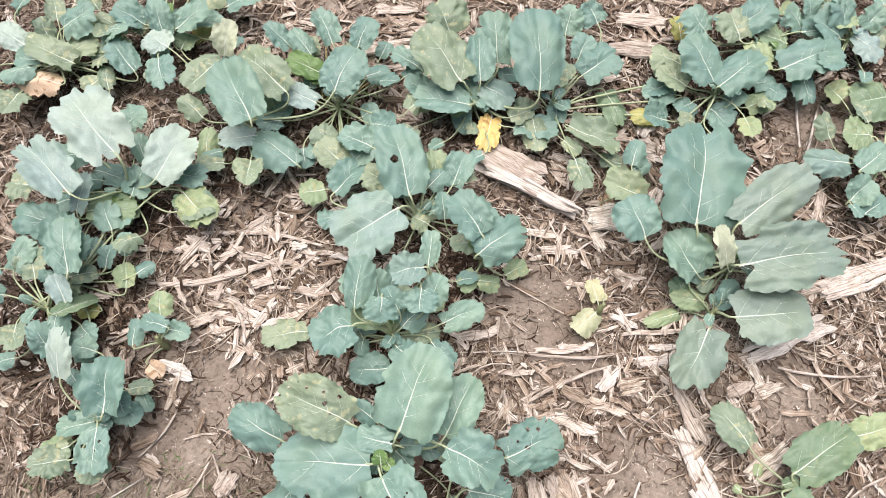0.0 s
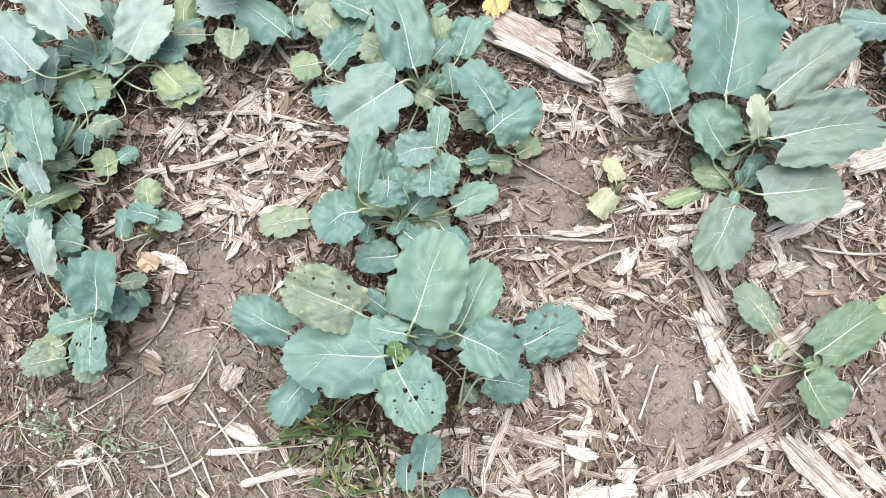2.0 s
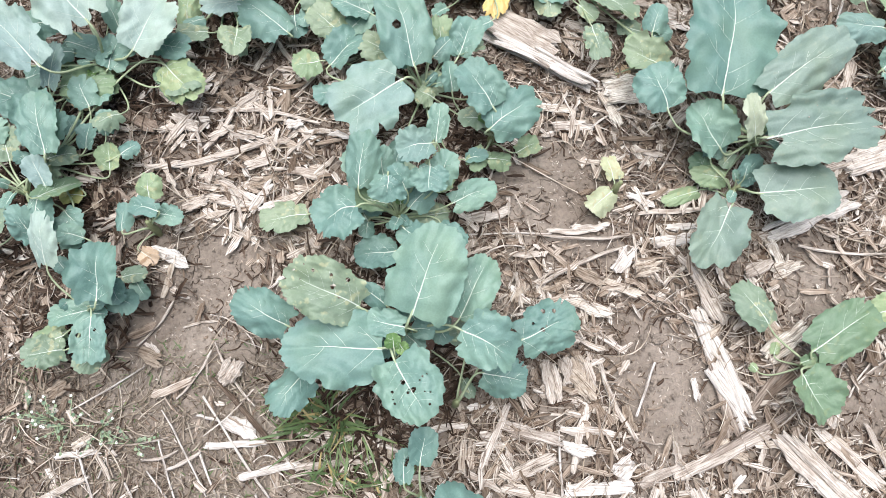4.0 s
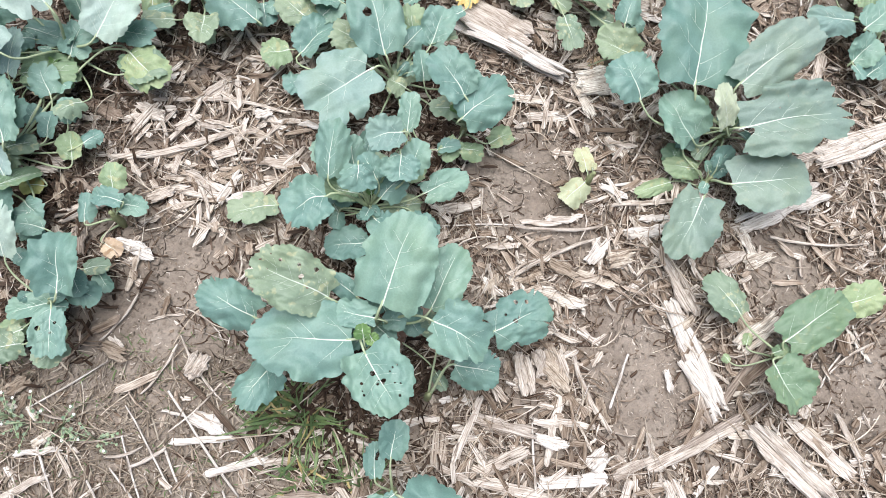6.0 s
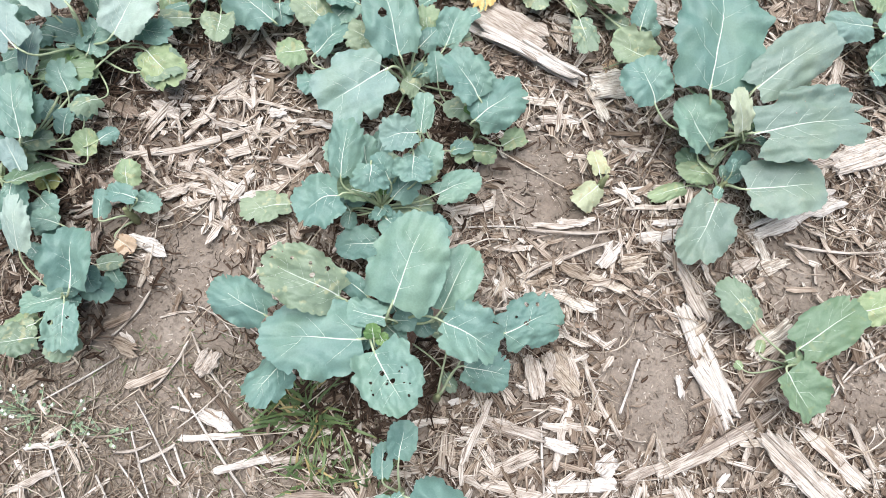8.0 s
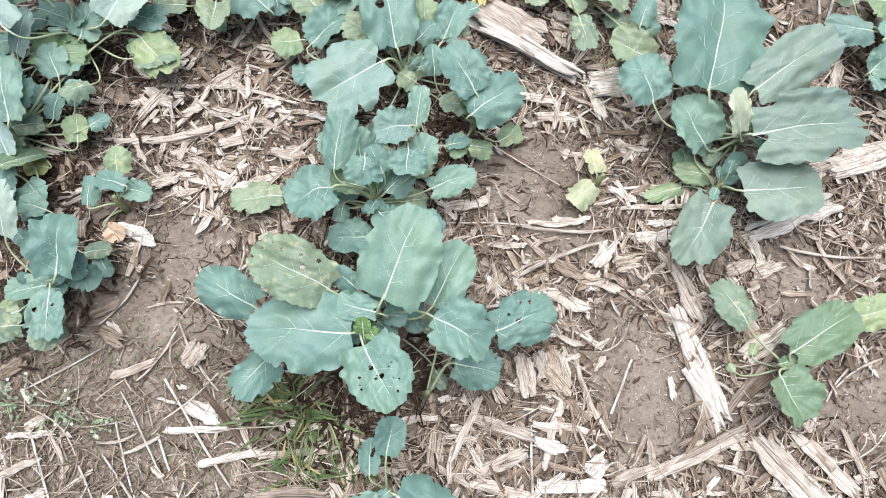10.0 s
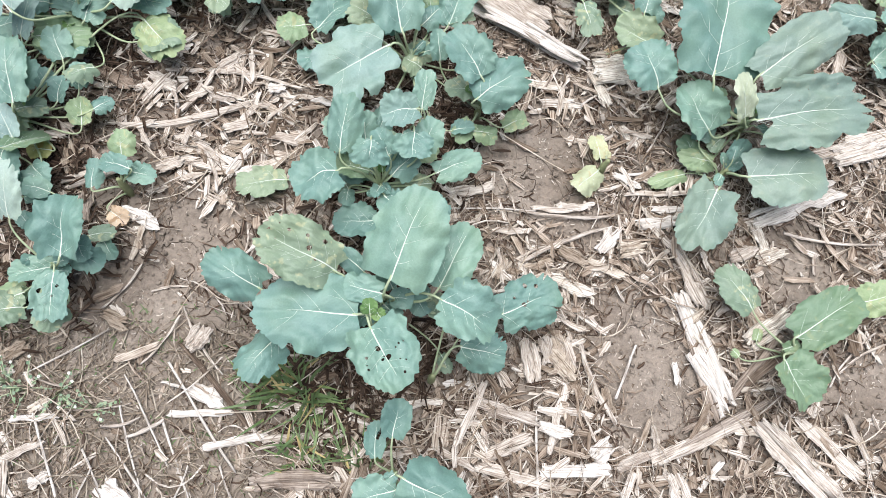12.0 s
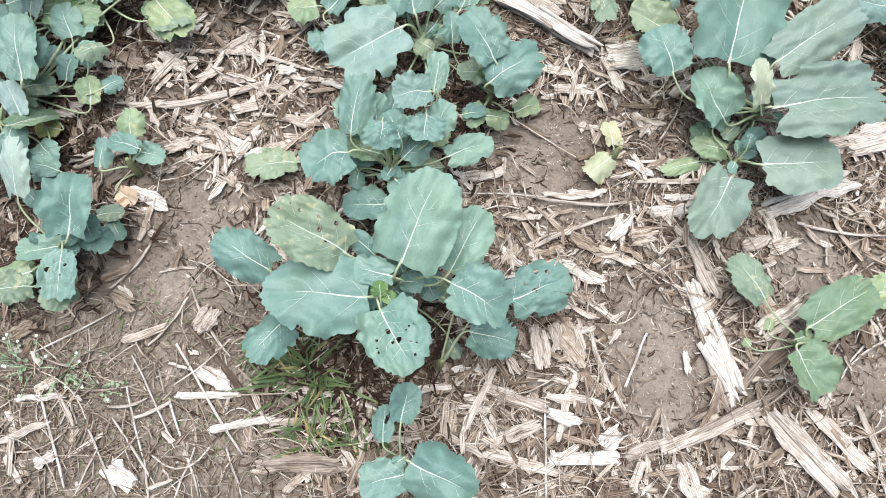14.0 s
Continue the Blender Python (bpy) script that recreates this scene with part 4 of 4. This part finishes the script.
residue("r", 0.467, 0.094, 19, 0.074, 0.003)
residue("r", 0.717, 0.102, 30, 0.098, 0.004)
residue("r", 0.701, 0.101, 45, 0.123, 0.004)
residue("s", 0.690, -0.022, -72, 0.073, 0.011)
residue("s", 0.714, -0.054, 8, 0.055, 0.010)
residue("c", 0.408, -0.101, -68, 0.054, 0.019)
residue("m", 0.359, -0.027, 62, 0.063, 0.008)
residue("c", 0.380, -0.028, 100, 0.036, 0.010)
residue("w", 0.457, -0.079, 47, 0.055, 0.009)
residue("s", 0.104, 0.354, 14, 0.080, 0.014)
residue("t", 0.136, 0.324, 1, 0.137, 0.003)
residue("c", 0.160, 0.288, 2, 0.048, 0.011)
residue("s", 0.236, 0.329, -1, 0.068, 0.009)
residue("r", 0.257, 0.319, 0, 0.160, 0.006)
residue("c", 0.184, 0.231, -78, 0.039, 0.013)
residue("r", 0.146, 0.230, -80, 0.057, 0.007)
residue("r", 0.201, 0.256, 23, 0.087, 0.005)
residue("r", 0.246, 0.272, 24, 0.156, 0.007)
residue("c", 0.270, 0.336, 3, 0.057, 0.012)
residue("w", 0.322, 0.280, 53, 0.048, 0.019)
residue("w", 0.404, 0.312, 4, 0.066, 0.015)
residue("w", 0.418, 0.335, 3, 0.051, 0.012)
residue("s", 0.406, 0.362, 3, 0.106, 0.008)
residue("w", 0.608, 0.336, 21, 0.097, 0.022)
residue("w", 0.680, 0.367, 20, 0.078, 0.030)
residue("m", 0.358, 0.267, 14, 0.044, 0.022)
residue("m", 0.253, 0.203, -18, 0.078, 0.015)
residue("m", 0.315, 0.232, -22, 0.067, 0.013)
residue("r", 0.180, 0.201, 17, 0.102, 0.005)
residue("m", 0.261, 0.251, -27, 0.050, 0.015)
residue("c", 0.504, 0.177, 50, 0.041, 0.010)
residue("r", 0.493, 0.230, -51, 0.080, 0.006)
residue("s", 0.658, 0.250, 77, 0.039, 0.007)
residue("r", 0.545, 0.102, -10, 0.090, 0.004)
residue("s", 0.540, 0.264, 28, 0.043, 0.016)
residue("m", 0.585, 0.264, 18, 0.051, 0.016)
residue("r", 0.692, 0.289, -5, 0.160, 0.005)
residue("s", 0.758, 0.453, 19, 0.087, 0.025)
residue("w", -0.285, 0.002, -0, 0.088, 0.010)
residue("w", -0.235, -0.035, 12, 0.091, 0.012)
residue("s", -0.124, -0.026, 7, 0.141, 0.011)
residue("g", -0.148, -0.090, 2, 0.114, 0.017)
residue("w", -0.394, -0.107, -31, 0.042, 0.020)
residue("s", -0.529, -0.054, 26, 0.066, 0.010)
residue("w", -0.513, -0.008, 7, 0.063, 0.009)
residue("w", -0.536, -0.105, -52, 0.042, 0.008)
residue("t", -0.361, -0.008, -60, 0.145, 0.003)
residue("t", -0.286, -0.003, -55, 0.185, 0.004)
residue("t", -0.384, -0.036, -71, 0.101, 0.003)
residue("t", -0.376, -0.079, -52, 0.116, 0.004)
residue("t", -0.492, -0.059, -67, 0.147, 0.004)
residue("t", -0.420, -0.092, -59, 0.100, 0.003)
residue("t", -0.312, -0.071, -67, 0.136, 0.004)
residue("t", -0.483, 0.085, 31, 0.128, 0.003)
residue("t", -0.242, -0.101, -65, 0.069, 0.004)
residue("w", -0.331, 0.041, -13, 0.032, 0.005)
residue("w", -0.282, 0.026, -25, 0.051, 0.017)
residue("c", -0.300, 0.111, 60, 0.033, 0.024)
residue("g", -0.259, 0.026, -49, 0.199, 0.008)
residue("r", -0.359, -0.021, 26, 0.055, 0.006)
residue("r", -0.397, -0.014, 12, 0.057, 0.005)
residue("t", -0.438, -0.103, -109, 0.064, 0.003)
residue("t", -0.309, -0.108, -107, 0.078, 0.003)
residue("t", -0.357, -0.116, -75, 0.061, 0.003)
residue("t", -0.477, -0.020, 71, 0.049, 0.003)
residue("m", -0.551, 0.088, 31, 0.033, 0.015)
residue("m", -0.510, 0.009, 30, 0.029, 0.013)
residue("r", -0.498, 0.041, -13, 0.065, 0.003)
residue("r", -0.431, 0.007, 6, 0.092, 0.003)
residue("w", -0.496, -0.090, 34, 0.024, 0.013)
residue("r", -0.297, 0.104, 124, 0.118, 0.004)
residue("r", -0.352, 0.104, 57, 0.085, 0.004)
residue("r", -0.418, 0.184, 55, 0.086, 0.004)
residue("m", -0.420, 0.132, -22, 0.045, 0.018)
residue("c", -0.420, 0.141, -54, 0.030, 0.011)
residue("c", -0.302, 0.105, 47, 0.029, 0.015)
residue("m", 0.348, 0.580, 11, 0.086, 0.040)

scatter = random.Random(33)
laid = 0
while laid < 160:
    x, y = scatter.uniform(-0.75, 0.95), scatter.uniform(-0.15, 0.95)
    if scatter.random() > 0.15 + bareness(x, y) and (x > -0.1 or y > 0.16):
        laid += 1
        k = scatter.choice("mmmmmsrg")
        residue(k, x, y, scatter.uniform(0, 360), scatter.uniform(0.03, 0.075) * (1.5 if k in "sr" else 1), scatter.uniform(0.007, 0.017) * (0.5 if k == "r" else 1), 0.005)


# bleached chips, thick on the ground between the rows
for count, left, right, near, far in ((34, -0.42, -0.10, 0.33, 0.62), (26, 0.22, 0.46, 0.34, 0.76)):
    laid = 0
    while laid < count:
        x, y = scatter.uniform(left, right), scatter.uniform(near, far)
        if scatter.random() > 0.1 + bareness(x, y):
            laid += 1
            k = scatter.choice("wccsr")
            residue(k, x, y, scatter.gauss(10, 55), scatter.uniform(0.022, 0.06) * (1.6 if k in "sr" else 1), scatter.uniform(0.006, 0.015) * (0.45 if k == "r" else 1), 0.009)


# ---- grass and small weeds ----
def grass_tuft(x, y, count, tall, seed, aim=0, fan=180):
    r = random.Random(seed)
    p = new("grass_tuft")
    p.location = (x, y, soil_height(x, y))
    tagged(p, "tuft of dark green grass with some dry blades", "grass", "grass tufts by the rape plant")
    for i in range(count):
        a, L, out = radians(aim + r.uniform(-fan, fan)), tall * r.uniform(0.45, 1.5), r.uniform(0.3, 1.0)
        w, x0, y0 = r.uniform(0.0012, 0.003), r.gauss(0, 0.013), r.gauss(0, 0.011)
        sway = r.uniform(-0.03, 0.03)
        bm = bmesh.new()
        rows = []
        for j in range(7):
            t = j / 6
            d = L * out * (t + 0.3 * t * t)
            c = Vector((x0 + d * math.cos(a), y0 + d * math.sin(a), L * (1.15 - 0.6 * out) * (t - 0.75 * out * t ** 2.1)))
            c += Vector((-math.sin(a), math.cos(a), 0)) * sway * t * t
            nrm = Vector((-math.sin(a), math.cos(a), 0)) * w * (1 - t ** 2.5 * 0.95)
            rows.append([bm.verts.new(c + nrm + Vector((0, 0, 0.0006))), bm.verts.new(c), bm.verts.new(c - nrm + Vector((0, 0, 0.0006)))])
        for r0, r1 in zip(rows, rows[1:]):
            for k in (0, 1):
                bm.faces.new((r0[k], r0[k + 1], r1[k + 1], r1[k]))
        part("blade", bm, DRY_GRASS if r.random() < 0.15 else GRASS, p)
    return p


DRY_GRASS = leaf_material("dry_grass_blade", (0.30, 0.24, 0.10), (0.42, 0.35, 0.17), (0.3, 0.2, 0.1))
TUFTS = ((-0.166, 0.042, 56, 0.060, 175, 65), (-0.128, 0.030, 52, 0.056, 265, 75), (-0.150, 0.055, 26, 0.05, 90, 90), (-0.150, -0.056, 30, 0.042, 60, 150),
         (-0.105, -0.036, 16, 0.04, 0, 180), (-0.055, -0.068, 20, 0.042, 120, 120), (-0.200, 0.03, 9, 0.06, 190, 35), (-0.189, 0.857, 26, 0.09, 0, 180), (-0.142, 0.851, 22, 0.08, 0, 180))
for i, (x, y, c, tall, aim, fan) in enumerate(TUFTS):
    grass_tuft(x, y, c, tall, 50 + i, aim, fan)

PETAL, n, l, b = material("white_petal", 0.6)
b.inputs["Base Color"].default_value = (0.8, 0.8, 0.74, 1)


def weed(x, y, sprigs, blooms, seed):
    r = random.Random(seed)
    p = new("flowering_weed")
    p.location = (x, y, soil_height(x, y))
    tagged(p, "low grey-green weed with tiny white flowers", "weed", "small weeds in the field")
    for i in range(sprigs):
        a, L = r.uniform(0, math.tau), r.uniform(0.02, 0.045)
        tip = Vector((L * math.cos(a), L * math.sin(a), r.uniform(0.012, 0.035)))
        bm = bmesh.new()
        tube(bm, [Vector((0, 0, 0)), tip * 0.5 + Vector((0, 0, 0.006)), tip], [0.0008, 0.0007, 0.0004], 5)
        part("sprig", bm, PETIOLE, p)
        for q in (0.35, 0.55, 0.75, 0.95):
            bm = bmesh.new()
            b2, w = a + r.uniform(-1.6, 1.6), r.uniform(0.0013, 0.003)
            ring = [bm.verts.new((w * 2 * (0.5 - 0.5 * math.cos(k)) * math.cos(b2) - w * math.sin(k) * math.sin(b2), w * 2 * (0.5 - 0.5 * math.cos(k)) * math.sin(b2) + w * math.sin(k) * math.cos(b2), 0.002 * math.sin(k / 2))) for k in (j * math.tau / 10 for j in range(10))]
            mid = bm.verts.new((w * math.cos(b2), w * math.sin(b2), 0.0005))
            for j in range(10):
                bm.faces.new((mid, ring[j], ring[(j + 1) % 10]))
            ob = part("leaflet", bm, LEAF["g"] if r.random() < 0.7 else LEAF["n2"], p)
            ob.location = tip * q + Vector((0, 0, 0.003))
        if i < blooms:
            bm = bmesh.new()
            for j in range(5):
                f = j * math.tau / 5
                c = Vector((0.0013 * math.cos(f), 0.0013 * math.sin(f), 0))
                vs = [bm.verts.new(c + Vector((0.001 * math.cos(k), 0.001 * math.sin(k), 0.0006 * math.sin(k)))) for k in (h * math.tau / 7 for h in range(7))]
                bm.faces.new(vs)
            ob = part("flower", bm, PETAL, p, "tiny white flower")
            ob.location = tip + Vector((0, 0, 0.005))


for i, (x, y, s, bl) in enumerate(((-0.559, 0.042, 8, 7), (-0.532, 0.034, 8, 6), (-0.487, 0.028, 7, 3), (-0.438, 0.006, 7, 2), (-0.60, 0.06, 6, 3))):
    weed(x, y, s, bl, 80 + i)

# ---- uncounted litter: broken straw and chaff over the soil ----
dice = random.Random(21)


def litter(name, label, count, mat, size, box, keep, sides, steps, sink, layers=0.006, tilt=9, curl=0.17):
    V, F, UV = [], [], []
    made = 0
    while made < count:
        x, y = dice.uniform(box[0], box[1]), dice.uniform(box[2], box[3])
        if dice.random() < keep(x, y):
            made += 1
            L, W, T = size(dice)
            v, f = splinter(L, W, T, dice, sides, steps, dice.gauss(0, curl) if W < 0.004 else dice.gauss(0, 0.015))
            m = pose(x, y, soil_height(x, y) - sink + dice.uniform(0, layers), 0, 0, dice.uniform(0, 360)) @ pose(0, 0, 0, dice.uniform(-25, 25), dice.uniform(-tilt, tilt), 0)
            o = len(V)
            ru, rv = dice.uniform(0, 9), dice.uniform(0, 9)
            for q in v:
                V.append(tuple(m @ Vector(q)))
                UV.append((q[0] + ru, q[1] * 1.0 + rv))
            F += [tuple(i + o for i in g) for g in f]
    ob = new(name, mesh_of(name, V, F, mat, UV, smooth=False))
    return tagged(ob, label, "straw", kind="stuff")


VIEW = (-1.0, 1.12, -0.24, 1.25)
WIDER = (-1.55, 1.67, -0.79, 1.8)


def border(x, y):
    """1 on the walked patch, dying away raggedly outside it."""
    away = max(VIEW[0] - x, x - VIEW[1], VIEW[2] - y, y - VIEW[3]) + 0.12 * noise.noise((x * 5, y * 5, 3.0))
    return math.exp(-max(0.0, away) / 0.13)


def strewn(x, y):
    open_soil = bareness(x, y)
    return border(x, y) * (0.55 if -0.6 < x < -0.16 and y < 0.16 else 1.0) * (1.0 - 0.97 * open_soil if noise.noise((x * 7, y * 7, 6.0)) > -0.42 else 0.35 * (1 - 0.9 * open_soil))


def strewn_chips(x, y):
    return strewn(x, y) * (0.4 if x < -0.15 and y < 0.18 else 0.4 if x < -0.42 else 1.0)


def strewn_dark(x, y):
    return strewn(x, y) * (0.22 if -0.7 < x < -0.16 and y < 0.15 else 1.0)


def strewn_fine(x, y):
    return border(x, y) * (1.0 - 0.93 * bareness(x, y)) * (0.5 if -0.7 < x < -0.16 and y < 0.15 else 1.0)


litter("rotted_straw", "dark brown rotted straw matted on the soil", 20000, MULCH,
       lambda r: (r.uniform(0.010, 0.04), r.uniform(0.0018, 0.0055), r.uniform(0.0008, 0.0022)), WIDER, strewn_dark, 4, 3, 0.001, 0.005, 8)
litter("stalk_litter", "broken pale corn stalk pieces strewn over the soil", 5600, LITTER,
       lambda r: (r.uniform(0.012, 0.06), r.choice((0.004, 0.006, 0.009, 0.013)) * r.uniform(0.7, 1.3), r.uniform(0.0015, 0.004)), WIDER, strewn_chips, 5, 4, 0.001, 0.014)
litter("stalk_crumbs", "small frayed bits of pale stalk on the soil", 7000, LITTER,
       lambda r: (r.uniform(0.006, 0.028), r.uniform(0.003, 0.013), r.uniform(0.001, 0.004)), WIDER, strewn_chips, 5, 2, 0.0005, 0.010, 20)
litter("straw_litter", "thin dry straw stems strewn over the soil", 9500, LITTER,
       lambda r: (r.uniform(0.02, 0.10), r.uniform(0.0008, 0.0026), r.uniform(0.001, 0.0022)), WIDER, strewn, 4, 5, 0.0005, 0.016)
litter("long_straw", "long thin pale straws lying across the litter", 1300, STRAW,
       lambda r: (r.uniform(0.035, 0.13), r.uniform(0.0009, 0.0022), r.uniform(0.0008, 0.0018)), VIEW, strewn, 5, 7, -0.003, 0.016, 7)
litter("curly_fibre", "curled brown plant fibres tangled in the litter", 6500, FIBRE,
       lambda r: (r.uniform(0.015, 0.05), r.uniform(0.0007, 0.0016), r.uniform(0.0006, 0.0013)), VIEW, strewn, 4, 6, 0.0, 0.014, 14, 0.42)
litter("chaff", "fine brown chaff and fibre bits on the soil", 21000, CHAFF,
       lambda r: (r.uniform(0.006, 0.03), r.uniform(0.0008, 0.003), r.uniform(0.0006, 0.0015)), WIDER, strewn_fine, 3, 4, 0.0004, 0.006, 14)


FEET += [(-0.10, 0.045), (-0.02, 0.09)]  # shade deepened with the same dark bits under the grass and low leaves


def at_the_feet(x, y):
    """Close round the plants, where dark leaf bits deepen the shade."""
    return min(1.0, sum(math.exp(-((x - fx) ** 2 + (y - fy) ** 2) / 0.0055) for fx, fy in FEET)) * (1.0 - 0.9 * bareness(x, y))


# rotted leaf matter, its dark colour standing in for deep shade below the leaves
litter("leaf_mould", "dark rotted leaf bits that deepen the shade round the plants", 7000, MOULD_SHADE,
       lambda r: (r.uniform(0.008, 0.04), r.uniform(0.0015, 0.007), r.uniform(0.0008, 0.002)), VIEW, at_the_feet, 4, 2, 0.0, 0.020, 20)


def thinning(x, y):
    """Straw round the walked patch, thinner further out."""
    away = max(VIEW[0] - x, x - VIEW[1], VIEW[2] - y, y - VIEW[3])
    return 0.0 if away < 0 else math.exp(-away / 0.45)


litter("outer_straw", "dry straw strewn further out over the field", 6000, LITTER,
       lambda r: (r.uniform(0.02, 0.10), r.uniform(0.002, 0.011), r.uniform(0.0012, 0.003)), (-3.5, 3.7, -2.7, 3.8), thinning, 4, 2, 0.001)


# ---- crumbs of earth on the open soil ----
ball = bmesh.new()
bmesh.ops.create_icosphere(ball, subdivisions=1, radius=1.0)
corners, sides = [v.co.copy() for v in ball.verts], [tuple(v.index for v in f.verts) for f in ball.faces]
ball.free()


def lumps(name, label, category, count, mat, size, keep):
    """Small uneven lumps lying on the soil."""
    V, F, UV = [], [], []
    made = 0
    while made < count:
        x, y = dice.uniform(-0.9, 1.05), dice.uniform(-0.2, 1.1)
        if dice.random() < keep(x, y):
            made += 1
            r = size(dice)
            m = pose(x, y, soil_height(x, y) + dice.uniform(0.2, 0.6) * r, dice.uniform(0, 360), dice.uniform(0, 360), dice.uniform(0, 360))
            long, ru = dice.uniform(1.0, 1.7), dice.uniform(0, 9)
            F += [tuple(i + len(V) for i in f) for f in sides]
            for c in corners:
                q = c * r * dice.uniform(0.65, 1.2)
                V.append(tuple(m @ Vector((q.x * long, q.y, q.z * 0.8))))
                UV.append((q.x + ru, q.y + ru))
    tagged(new(name, mesh_of(name, V, F, mat, UV, smooth=False)), label, category, kind="stuff")


lumps("soil_crumbs", "small crumbs of dry brown earth", "soil", 11000, SOIL, lambda r: 0.0005 + 0.0045 * r.random() ** 6, lambda x, y: 0.2 + 0.8 * bareness(x, y))
lumps("pith_crumbs", "broken pale pith crumbs among the straw", "straw", 3600, LITTER, lambda r: 0.0009 + 0.0042 * r.random() ** 3, lambda x, y: strewn(x, y))

litter("straw_specks", "tiny pale straw bits on the open soil", 2600, LITTER,
       lambda r: (r.uniform(0.002, 0.009), r.uniform(0.0006, 0.0022), r.uniform(0.0004, 0.001)), VIEW, lambda x, y: bareness(x, y), 4, 2, 0.0, 0.002, 15)

litter("fine_weeds", "sparse tiny green weed shoots among the litter", 480, GRASS,
       lambda r: (r.uniform(0.006, 0.02), r.uniform(0.001, 0.0025), 0.0008), (-0.62, 0.0, -0.16, 0.16), lambda x, y: 0.25 + max(0.0, noise.noise((x * 14, y * 14, 1.0))), 3, 2, 0.0, 0.004, 40)

litter("weathered_straw", "greyish thin straw matted on the open soil", 1300, WEATHERED,
       lambda r: (r.uniform(0.015, 0.07), r.uniform(0.001, 0.003), r.uniform(0.0008, 0.0016)), (-0.68, -0.18, -0.2, 0.13), lambda x, y: 0.9, 4, 3, 0.0003, 0.006, 10)
